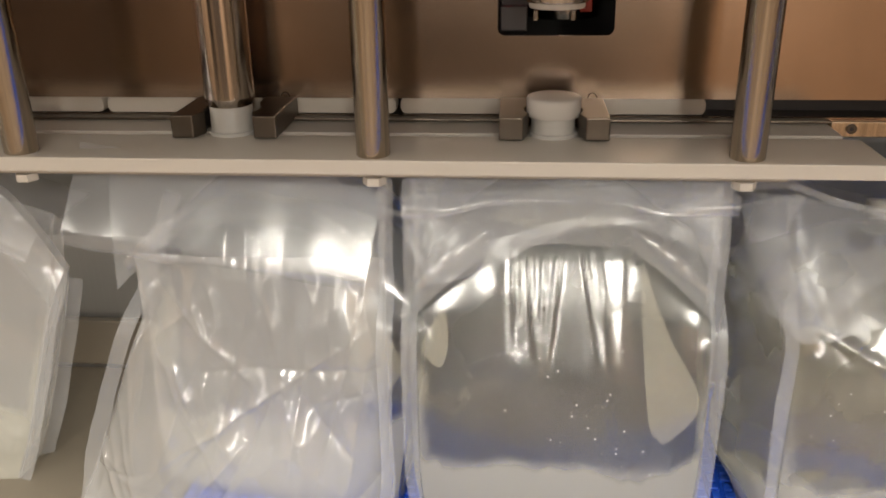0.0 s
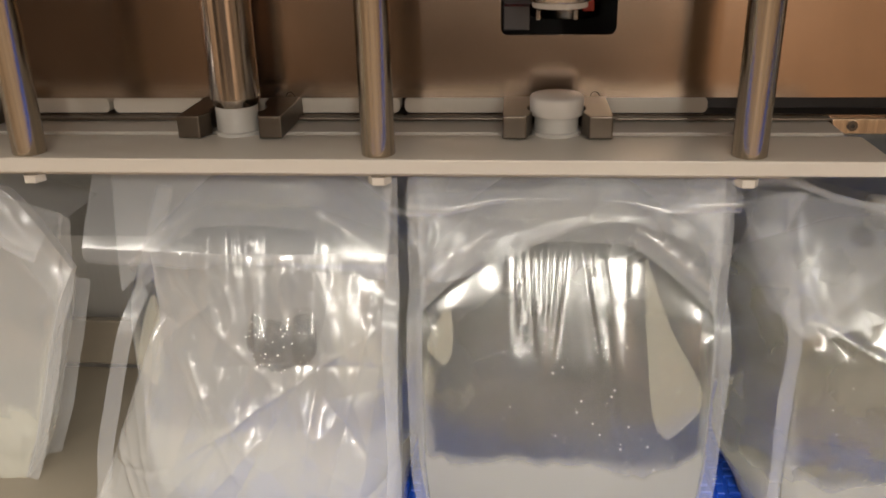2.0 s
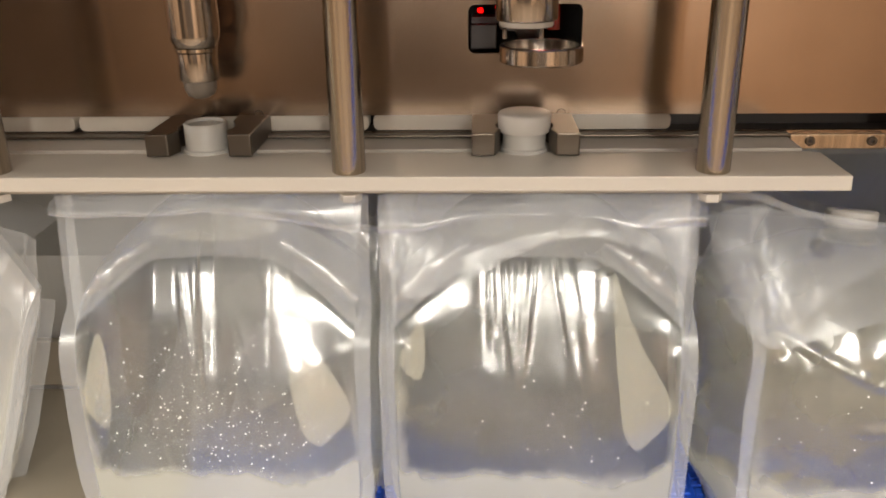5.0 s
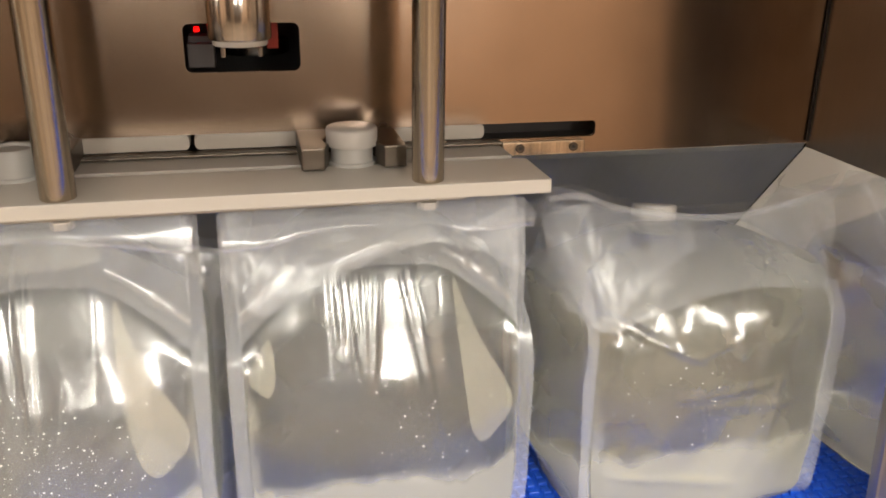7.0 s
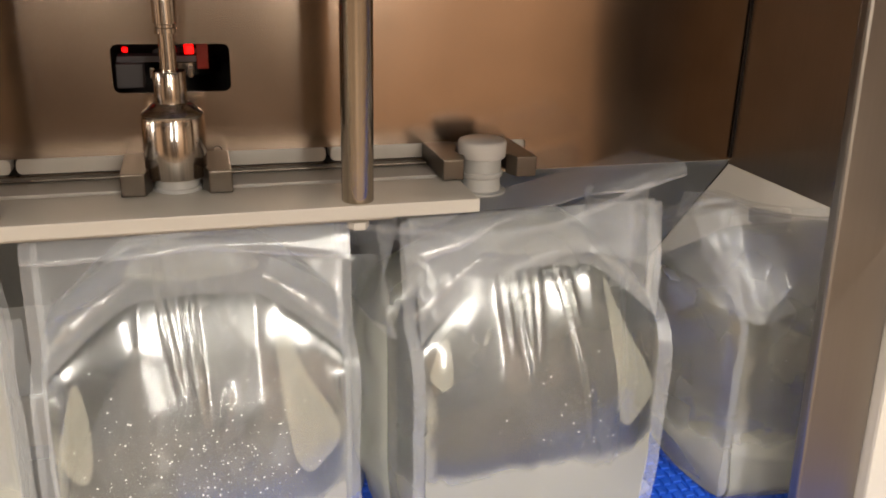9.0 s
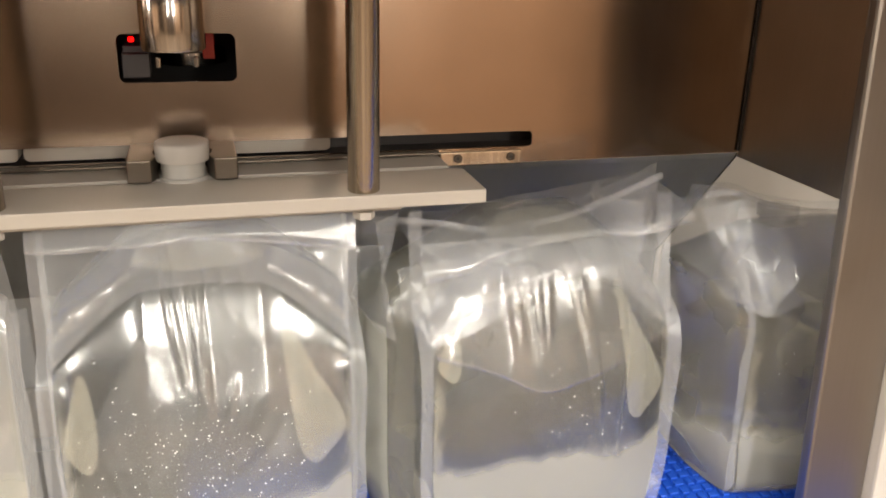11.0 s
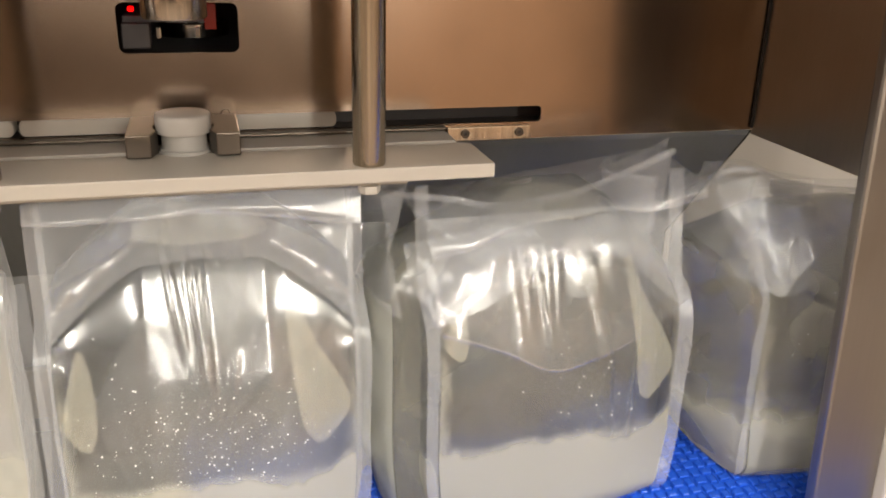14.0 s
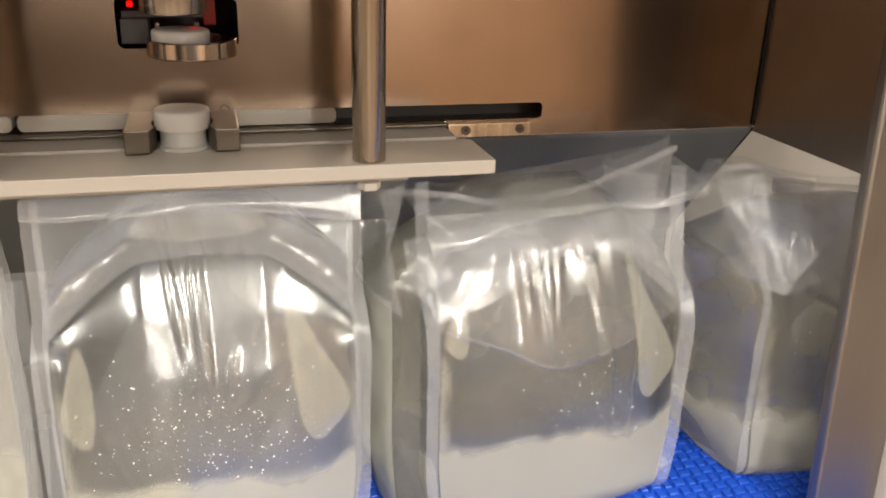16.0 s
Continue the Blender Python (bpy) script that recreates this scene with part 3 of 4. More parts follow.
def drape(lower, upper, seed, belly=0.006, wave=0.004, nu=70, nv=30):
    """A slack sheet of film between two edges."""
    def fn(u, v):
        t = (u + 1) / 2
        p = curve_at(lower, t).lerp(curve_at(upper, t), v)
        k = math.sin(math.pi * v)
        p.y += -belly * k + wave * (0.35 + k) * noise.noise(Vector((u * 2.0 + seed, v * 1.3, 1))) + 0.3 * wave * noise.noise(Vector((u * 6 + seed, v * 3.5, 4)))
        p.z += 0.4 * wave * noise.noise(Vector((u * 3 + seed, v * 2, 8)))
        return p
    return sheet(fn, nu, nv)


def top_film(shape, seed):
    """The slack film from the shoulders of the filled part up to the rail."""
    def fn(u, v):
        a = shape.at(u, 0.90 - 0.02 * abs(u), -1) + Vector((0, -0.0016, 0))
        b = Vector((u * (shape.half + 0.004), -0.052 + 0.004 * abs(u), HANG + 0.001))
        p = a.lerp(b, v)
        k = math.sin(math.pi * v)
        p.y += -0.004 * k + 0.005 * k * noise.noise(Vector((u * 2.2 + seed, v * 0.7, 0))) + 0.0009 * k * noise.noise(Vector((u * 7 + seed, v * 1.5, 3)))
        return p
    return sheet(fn, 70, 30)


def shoulder_fold(shape, s, seed):
    """The rounded glossy fold that runs from a sealed edge up over the shoulder."""
    def fn(u, v):
        q = 0.99 - 0.53 * v
        p = shape.at(s * q, 0.93, -1)
        wide = 0.0085 * (0.45 + 0.55 * math.sin(math.pi * min(1.0, v * 1.15 + 0.12))) * (1 + 0.35 * noise.noise(Vector((v * 5 + seed, 0, s))))
        a = 1.25 * u
        return p + Vector((s * 0.35 * wide * math.sin(a), 0.004 - wide * math.cos(a) * 0.9, wide * math.sin(a)))
    return sheet(fn, 14, 40)


def flap_sheet(seed, drops, reach=0.092, crease=1.0, hem=False):
    """The end of the bag beyond its spout: it runs forward under the rail and hangs over; drops: how far, along the width."""
    us = np.linspace(-1, 1, len(drops))

    def fn(u, v, k=1.0):
        drop = np.interp(u, us, drops) * k
        a = min(1.0, v / 0.5)
        b = max(0.0, (v - 0.5) / 0.5)
        y = -reach * math.sin(a * math.pi / 2) - 0.006 * math.sin(b * 2.2) + 0.006 * b * noise.noise(Vector((u * 2.5 + seed, b * 0.8, 2)))
        z = -0.003 * a * a - drop * b + 0.0012 * crease * noise.noise(Vector((u * 3 + seed, v * 2, 5))) + 0.004 * (crease - 1) * v * noise.noise(Vector((u * 5 + seed, v * 3, 8)))
        return Vector((u * W * (1 - 0.012 * b), y, z))
    if hem:
        return sheet(lambda u, v: fn(u, v) + Vector((0, -0.0012, 0)), 64, 8, None, -1.0, 1.0, 0.88, 1.0)
    return sheet(fn, 64, 24)


def slack_sheet(seed):
    """Crumpled front film of a bag that is not yet full: broad dents and sharp straight creases."""
    rnd = random.Random(seed)
    lines = []
    for _ in range(34):
        a = rnd.uniform(0, math.pi)
        n = rnd.uniform(0.03, 0.11)
        lines.append((rnd.uniform(-0.14, 0.11), rnd.uniform(0.01, 0.22), math.cos(a), math.sin(a), n, rnd.choice((-1, 1)) * rnd.uniform(0.0012, 0.0040), rnd.uniform(0.003, 0.007)))

    def fn(u, v):
        z = 0.002 + 0.246 * v
        out = 0.052 + 0.060 * (1 - v) ** 0.8 * max(0.0, 1 - abs(u) ** 5) ** 0.5
        p = Vector((u * 1.5 + seed, v * 1.7 + 0.5 * u, 0.3))
        fold = abs(noise.noise(p * 1.2)) * 0.018 + abs(noise.noise(p * 2.4 + Vector((3, 1, 0)))) * 0.006 + 0.0005 * noise.noise(p * 9)
        left = -0.172 + 0.085 * min(1.0, v / 0.78)
        x = left + (0.114 - left) * (u + 1) / 2
        for cx, cz, dx, dz, n, amp, wid in lines:
            k = (x - cx) * dx + (z - cz) * dz
            if abs(k) < n:
                fold += amp * math.exp(-abs((x - cx) * dz - (z - cz) * dx) / wid) * (1 - (k / n) ** 2)
        return Vector((x, -out - 0.008 + fold * (1 - 0.3 * v), z))
    return sheet(fn, 190, 150)


def ear(shape, s):
    """The sealed corner that sticks out at the foot."""
    def fn(u, v):
        w = (u + 1) / 2
        return Vector((s * (shape.half - 0.022 + 0.046 * v), -shape.front * 0.80 + 0.020 * v + 0.004 * math.sin(3 * u), 0.002 + 0.042 * w * (1 - 0.55 * v) + 0.010 * v * (1 - w)))
    return sheet(fn, 8, 10)


def patch(shape, pts, off=0.0016):
    """A teardrop of trapped air, lying on the front of the bag; pts are its outline."""
    bm = bmesh.new()
    cu = sum(p[0] for p in pts) / len(pts)
    cv = sum(p[1] for p in pts) / len(pts)
    rings = []
    for k in range(1, 11):
        f = k / 10
        rings.append([bm.verts.new(lifted(shape, cu + (u - cu) * f, cv + (v - cv) * f, off)) for u, v in pts])
    c = bm.verts.new(lifted(shape, cu, cv, off))
    n = len(pts)
    for i in range(n):
        j = (i + 1) % n
        bm.faces.new((c, rings[0][i], rings[0][j]))
        for a, b in zip(rings, rings[1:]):
            bm.faces.new((a[i], b[i], b[j], a[j]))
    return bm


def lower_film(shape, seed, rise=0.86):
    def fn(u, v):
        return lifted(shape, u, 0.01 + (rise - 0.01) * v, 0.0012)
    return sheet(fn, 110, 70, None, -0.985, 0.985)


def side_film(shape, s, rise=0.86):
    """The same milky film carried round a side wall."""
    return sheet(lambda u, v: shape.flank(s, (u + 1) / 2, 0.01 + (rise - 0.01) * v) + Vector((s * 0.0012, 0, 0)), 24, 50)


def gusset_film(shape, s, seed):
    """The empty upper end of a side wall, drawn in towards the spout."""
    def fn(u, v):
        w = (u + 1) / 2
        a = shape.flank(s, w, 0.90)
        b = Vector((s * (shape.half + 0.012 - 0.030 * math.sin(math.pi * w)), -0.045 + 0.075 * w, min(HANG - 0.004, shape.top + 0.038)))
        p = a.lerp(b, v)
        p.x += 0.006 * math.sin(math.pi * v) * noise.noise(Vector((u * 2 + seed, v * 2, s)))
        return p
    return sheet(fn, 30, 24)


def smooth_loop(pts, n=4):
    """A closed curve through points."""
    out = []
    m = len(pts)
    for i in range(m):
        p0, p1, p2, p3 = (Vector(pts[(i + k) % m]) for k in (-1, 0, 1, 2))
        for k in range(n):
            t = k / n
            out.append(tuple(0.5 * ((2 * p1) + (p2 - p0) * t + (2 * p0 - 5 * p1 + 4 * p2 - p3) * t * t + (3 * p1 - p0 - 3 * p2 + p3) * t ** 3)))
    return out


def bubbles(shape, seed, count=150, vmax=0.8):
    rnd = random.Random(seed)
    bm = bmesh.new()
    for _ in range(count):
        u = rnd.gauss(0, 0.45)
        v = min(vmax, max(0.2, rnd.gauss(0.46, 0.14)))
        if abs(u) > 0.9:
            continue
        r = rnd.choice((0.0003, 0.0004, 0.0004, 0.0005, 0.0006, 0.0009))
        c = lifted(shape, u, v, 0.0002)
        bmesh.ops.create_icosphere(bm, subdivisions=1, radius=r, matrix=Matrix.Translation(c))
    return bm


CREASES_A = [(-0.030, 0.292, -0.014, 0.190, 0.0016, 0.0030), (-0.010, 0.292, 0.000, 0.140, 0.0024, 0.0028), (-0.004, 0.290, 0.003, 0.150, 0.0012, 0.0020),
             (0.020, 0.200, 0.006, 0.130, 0.0010, 0.003)]
CREASES_B = [(-0.037, 0.292, -0.034, 0.205, 0.0014, 0.0022), (-0.027, 0.294, -0.020, 0.185, 0.0015, 0.0021), (-0.013, 0.295, -0.019, 0.155, 0.0018, 0.0024),
             (0.000, 0.295, -0.013, 0.180, 0.0018, 0.0024), (0.010, 0.294, 0.035, 0.145, 0.0018, 0.0024), (0.019, 0.292, 0.043, 0.105, 0.0018, 0.0026)]
CREASES_LOOSE = [(-0.106, 0.212, -0.018, 0.172, 0.0040, 0.0030), (-0.030, 0.176, 0.010, 0.186, 0.0024, 0.0040), (0.050, 0.184, 0.098, 0.214, 0.0034, 0.0034),
                 (0.012, 0.192, 0.020, 0.172, 0.0026, 0.0050), (-0.040, 0.136, 0.060, 0.142, 0.0026, 0.0042), (-0.020, 0.124, 0.090, 0.120, 0.0020, 0.0045),
                 (-0.090, 0.060, 0.030, 0.042, 0.0022, 0.0040), (-0.085, 0.170, -0.075, 0.110, 0.0018, 0.0060), (0.062, 0.150, 0.056, 0.080, 0.0020, 0.0050)]


def make_bag(m, seed, label, shape, patches=(), bubble_count=150, capped=True, spout_pose=None, loose=False, milk=None, skin=None):
    bag = empty("water_bag", m, label, "bag", "clear bags of water")
    made = {"bag": bag}
    made["body"] = part("filled_body", pillow(shape), skin or LIQUID, bag, "clear swollen film body full of water", True)
    high = shape.ztop(1) * 0.97 if loose else HANG - 0.002
    for s in (-1, 1):
        made["seal", s] = part("side_seal", seal(shape, s, seed + s, high), SEAL, bag, "milky heat-sealed edge", True)
        part("rear_seal", seal(shape, s, seed + 3 * s, shape.ztop(1) * 0.95, rear=True), SEAL, bag, "milky heat-sealed rear edge", True)
    part("lower_film", lower_film(shape, seed), milk or LOWER, made["body"], "cream milky film round the bottom", True)
    for s in (-1, 1):
        part("side_film", side_film(shape, s), milk or LOWER, made["body"], "cream milky film on the side wall", True)
    for pts in patches:
        part("air_pocket", patch(shape, smooth_loop(pts)), CREAM, made["body"], "cream patch of trapped air", True)
    if bubble_count:
        tagged(part("bubbles", bubbles(shape, seed, bubble_count), BUBBLE, made["body"], "fine air bubbles"), kind="stuff")
    made["spout"] = part("spout", neck_mesh, None, bag, "white plastic spout", True)
    made["spout"].matrix_basis = spout_pose or pose(0, AY, HANG)
    if capped:
        made["cap"] = part("cap", cap_mesh, None, made["spout"], "white screw cap", True)
        made["cap"].matrix_basis = pose(0, 0, 0.0325)
    return made


def add_flap(made, seed, drops, crease=1.0, reach=0.092):
    made["flap"] = part("flap", flap_sheet(seed, drops, reach, crease), FLAP, made["bag"], "loose doubled film end", True)
    part("hem", flap_sheet(seed, drops, reach, crease, True), SEAL, made["flap"], "milky heat-sealed hem", True)
    made["flap"].matrix_basis = pose(0, AY - 0.006, HANG)


def punched(bm, place, radius):
    """Takes a round hole out of a sheet."""
    bmesh.ops.delete(bm, geom=[f for f in bm.faces if (f.calc_center_median() - Vector(place)).length < radius], context="FACES")
    return bm


def standing_end(made, seed, raised):
    """The doubled end of the bag that stands up behind its front, with its hem."""
    if raised:
        top = [(-0.150, 0.010, 0.294), (-0.090, -0.030, 0.296), (-0.047, -0.034, 0.288), (0.010, -0.034, 0.292), (0.060, -0.032, 0.304), (0.122, -0.030, 0.325)]
    else:
        top = [(-0.140, -0.020, 0.302), (-0.115, -0.030, 0.306), (-0.078, -0.030, 0.293), (-0.020, -0.032, 0.283), (0.040, -0.030, 0.280), (0.099, -0.028, 0.290), (0.150, -0.020, 0.298)]
    low = [(-0.142, 0.040, 0.262), (-0.060, 0.045, 0.262), (0.020, 0.040, 0.258), (0.080, 0.020, 0.250), (0.122, -0.010, 0.228)]
    made["standing"] = part("standing_end", drape(low, top, seed + 2, 0.002, 0.005), FLAP, made["bag"], "loose doubled film end standing up", True)
    edge = [(x, y - 0.004, z - 0.0045) for x, y, z in top]
    part("hem", drape(edge, [(x, y - 0.003, z + 0.001) for x, y, z in top], seed + 2, 0.0, 0.0016, 70, 4), SEAL, made["standing"], "milky heat-sealed hem", True)
    behind = [(x + 0.004, y + 0.014, z + 0.003 + 0.030 * max(0.0, x)) for x, y, z in top]
    part("rear_layer", drape([(x, y + 0.012, z) for x, y, z in low], behind, seed + 6, 0.001, 0.005), DRAPE, made["standing"], "rear layer of the film end", True)


def open_lip(made, seed):
    """The film lip that curls forward round the open mouth."""
    bm = drape([(-0.108, -0.064, 0.279), (-0.094, -0.078, 0.262), (-0.074, -0.086, 0.253), (-0.040, -0.084, 0.260), (-0.026, -0.070, 0.278), (-0.018, -0.060, 0.296)],
               [(-0.125, -0.050, 0.292), (-0.095, -0.044, 0.296), (-0.070, -0.040, 0.294), (-0.045, -0.040, 0.290), (-0.020, -0.040, 0.291), (0.000, -0.040, 0.295)], seed + 1, 0.004, 0.003, 50, 24)
    made["lip"] = part("folded_lip", bm, DRAPE, made["bag"], "milky film lip round the open mouth", True)


def slack_top(made, shape, seed):
    """The empty upper end of a released bag: film folded down over its front in a pointed triangle."""
    bag = made["bag"]
    bm = drape([(-0.150, 0.010, 0.240), (-0.118, -0.090, 0.207), (-0.080, -0.100, 0.215), (-0.030, -0.100, 0.231), (0.030, -0.100, 0.236), (0.104, -0.084, 0.224)],
               [(-0.158, 0.040, 0.280), (-0.142, -0.026, 0.298), (-0.090, -0.040, 0.294), (-0.020, -0.038, 0.284), (0.050, -0.034, 0.281), (0.110, -0.020, 0.288)], seed, 0.006, 0.005)
    part("draped_film", bm, DRAPE, bag, "milky slack film folded over the front", True)
    lower = [(-0.150, -0.050, 0.262), (-0.117, -0.096, 0.207), (-0.098, -0.102, 0.226), (-0.074, -0.100, 0.252), (-0.030, -0.084, 0.270)]
    upper = [(-0.154, -0.040, 0.292), (-0.120, -0.052, 0.304), (-0.100, -0.050, 0.298), (-0.070, -0.046, 0.292), (-0.020, -0.044, 0.284)]
    bm = drape(lower, upper, seed + 1, 0.004, 0.003, 90, 60)
    made["lip"] = part("folded_corner", punched(bm, curve_at(lower, 0.72).lerp(curve_at(upper, 0.72), 0.62) + Vector((0, -0.004, 0)), 0.0095), DRAPE, bag, "milky folded film corner with a punched hole", True)
    standing_end(made, seed, False)
    for s in (-1, 1):
        part("gusset_film", gusset_film(shape, s, seed), FILM, bag, "milky empty side film", True)


RIGHT_POCKET = [(0.52, 0.88), (0.60, 0.82), (0.72, 0.74), (0.86, 0.68), (0.94, 0.62), (0.92, 0.55), (0.82, 0.48), (0.72, 0.43), (0.62, 0.46), (0.56, 0.58), (0.52, 0.74)]
LEFT_POCKET = [(-0.84, 0.80), (-0.76, 0.72), (-0.74, 0.58), (-0.80, 0.50), (-0.90, 0.54), (-0.96, 0.64)]
SMALL_POCKET = [(-0.82, 0.83), (-0.78, 0.78), (-0.78, 0.70), (-0.83, 0.67), (-0.92, 0.72), (-0.96, 0.78)]
TOP_POCKET = [(-0.46, 0.950), (-0.30, 0.934), (-0.10, 0.928), (0.12, 0.930), (0.30, 0.934), (0.44, 0.950), (0.36, 0.980), (0.12, 0.996), (-0.14, 0.996), (-0.36, 0.982)]
DROP_A = (0.008, 0.010, 0.009, 0.008, 0.006, 0.009, 0.014, 0.018, 0.020)
DROP_B = (0.016, 0.014, 0.006, 0.003, 0.003, 0.004, 0.008, 0.012, 0.012)
bag_a = make_bag(pose(-PITCH, 0, BELT), 1, "clear bag of water filling under the nozzle", Shape(1, creases=CREASES_A), [RIGHT_POCKET, LEFT_POCKET, TOP_POCKET], 420, capped=False)
bag_b = make_bag(pose(0, 0, BELT), 2, "filled clear water bag hanging by its capped spout", Shape(2, creases=CREASES_B), [RIGHT_POCKET, SMALL_POCKET, TOP_POCKET], 110)
for made, seed, drops, reach in ((bag_a, 1, DROP_A, 0.074), (bag_b, 2, DROP_B, 0.092)):
    made["top"] = part("top_film", top_film(Shape(seed), seed), FILM, made["bag"], "slack milky film below the spout", True)
    add_flap(made, seed, drops, reach=reach)
    for s in (-1, 1):
        part("shoulder_fold", shoulder_fold(Shape(seed), s, seed), FOLD, made["top"], "glossy rounded film fold", True)
bag_a["slack"] = part("slack_film", slack_sheet(11), SLACK, bag_a["bag"], "crumpled milky slack front film", True)
part("corner_ear", ear(Shape(2), 1), SEAL, bag_b["bag"], "sealed film corner", True)
bag_b["drape"] = part("draped_film", drape([(-0.118, -0.084, 0.272), (-0.106, -0.098, 0.262), (-0.095, -0.104, 0.250), (-0.055, -0.104, 0.262), (-0.015, -0.092, 0.280), (0.030, -0.086, 0.292), (0.075, -0.090, 0.282), (0.112, -0.088, 0.258)],
                                           [(-0.119, -0.070, 0.306), (-0.100, -0.072, 0.308), (-0.075, -0.070, 0.309), (-0.045, -0.068, 0.310), (-0.005, -0.066, 0.311), (0.045, -0.064, 0.312), (0.085, -0.066, 0.312), (0.116, -0.066, 0.308)], 21, 0.004, 0.003),
                      DRAPE, bag_b["bag"], "milky slack film folded over the front", True)
bag_b["rear"] = part("rear_bulge", pillow(Shape(7, front=0.050, back=0.088, half=0.108, bulge=0.014, top=0.280, drop=0.030, crumple=0.003), 60, 50, 16), LIQUID_HAZY, bag_b["bag"], "clear rear film full of water", True)
bag_b["rear"].matrix_basis = pose(0, 0.010, 0)
for s in (-1, 1):
    part("side_film", side_film(Shape(7, front=0.050, back=0.088, half=0.108, bulge=0.014, top=0.280, drop=0.030, crumple=0.003), s), SIDE_MILK, bag_b["rear"], "cream milky film on the side wall", True)
    part("gusset_film", gusset_film(Shape(7, half=0.108), s, 7), FILM, bag_b["rear"], "milky empty side film", True)
standing_end(bag_b, 61, True)
open_lip(bag_b, 62)
LOW_EDGE = [(-0.114, -0.100, 0.205), (-0.065, -0.110, 0.188), (-0.022, -0.113, 0.167), (0.020, -0.112, 0.173), (0.060, -0.109, 0.188), (0.112, -0.096, 0.212)]
bag_b["front"] = part("front_fold", drape(LOW_EDGE, [(-0.116, -0.090, 0.232), (-0.070, -0.090, 0.262), (-0.020, -0.085, 0.270), (0.020, -0.085, 0.270), (0.060, -0.085, 0.266), (0.112, -0.085, 0.240)], 71, 0.003, 0.004),
                      CLEAR_FILM, bag_b["bag"], "slack front film with a pointed crease", True)
part("crease", drape([(x, y + 0.001, z - 0.0030) for x, y, z in LOW_EDGE], [(x, y - 0.0035, z + 0.0030) for x, y, z in LOW_EDGE], 71, 0.0015, 0.0010, 90, 8), FOLD, bag_b["front"], "glossy crease", True)
REST_FLAP = pose(0.004, AY - 0.006, HANG - 0.012, 4, -8, -4)
LOOSE_SPOUT = pose(-0.006, 0.040, 0.218, -14, 4, 0)
LOOSE = dict(front=0.100, back=0.100, top=0.258, drop=0.026, half=0.1115, bulge=0.032, crumple=0.0024, creases=CREASES_LOOSE, start=0.72, bend=1.5)
CX = 0.294
bag_c = make_bag(pose(CX, 0.0, BELT), 3, "released clear water bag slumped on the blue belt", Shape(3, **LOOSE), [], 60, spout_pose=LOOSE_SPOUT, loose=True, milk=LOWER_SLACK, skin=LIQUID_HAZY)
bag_d = make_bag(pose(CX + 0.315, 0.0, BELT), 4, "released clear water bag leaving along the blue belt", Shape(4, **LOOSE), [], 40, spout_pose=LOOSE_SPOUT, loose=True, milk=LOWER_SLACK, skin=LIQUID_HAZY)
for made, seed in ((bag_c, 31), (bag_d, 47)):
    slack_top(made, Shape(3, **LOOSE), seed)
    part("corner_ear", ear(Shape(3, **LOOSE), 1), SEAL, made["bag"], "sealed film corner", True)
bag_e = make_bag(pose(-2 * PITCH, 0, BELT), 5, "empty flat clear bag hanging before the filling station", Shape(5, front=0.030, back=0.014, bulge=0.002, crumple=0.004), [], 0, capped=False, milk=LOWER_SLACK, skin=SLACK)
bag_e["top"] = part("top_film", top_film(Shape(5, front=0.030), 5), FILM, bag_e["bag"], "slack milky film below the spout", True)
add_flap(bag_e, 5, DROP_A)

a_cap = part("cap", cap_mesh, None, None, smooth=True)
tagged(a_cap, "white screw cap carried by the capping head", "cap")
next_cap = part("cap", cap_mesh, None, None, smooth=True)
tagged(next_cap, "white screw cap lying in the feeder cup", "cap")

# ---- conveyor ----
belt = empty("conveyor_belt", pose(0, 0, BELT), "blue plastic modular conveyor belt with raised links", "belt", kind="structure")
bm = box(0.0003, 0.0251, 0.0003, 0.1497, -0.012, -0.0035, 0.0006)
for i in range(2):
    for j in range(12):
        cx = 0.0064 + i * 0.0127
        cy = 0.0062 + j * 0.0125
        w, d = (0.0050, 0.0036) if (i + j) % 2 else (0.0036, 0.0052)
        box(cx - w, cx + w, cy - d, cy + d, -0.0036, -0.0002, 0.0008, bm, 1)
link_mesh = to_mesh("belt_module", bm, BLUE, False)
for i in range(-13, 46):
    for j in range(3):
        lk = part("belt_module", link_mesh, None, belt)
        lk.matrix_basis = pose(i * 0.0254, -0.265 + j * 0.15, 0)
frame_ob = part("conveyor_frame", box(-1.2, 1.3, -0.28, 0.182, -0.16, BELT - 0.0125, 0.002), STEEL_DARK)
tagged(frame_ob, "steel frame under the conveyor belt", "conveyor")
leg_mesh = to_mesh("leg", box(-0.03, 0.03, -0.03, 0.03, -0.74, 0, 0.002), STEEL_DARK, False)
for lx in (-1.1, 1.2):
    for ly in (-0.15, 0.08):
        lg = part("leg", leg_mesh, None, frame_ob)
        lg.matrix_basis = pose(lx, ly, -0.16)
infeed = part("infeed_plate", box(-1.2, -0.332, -0.27, 0.182, BELT - 0.006, BELT - 0.001, 0.001), TAN)
tagged(infeed, "tan infeed plate level with the blue belt", "plate")
guide = part("guide_rail", box(-1.2, 0.55, 0.183, 0.194, BELT + 0.002, 0.0, 0.002), TAN)
tagged(guide, "tan guide rail along the back of the belt", "rail")

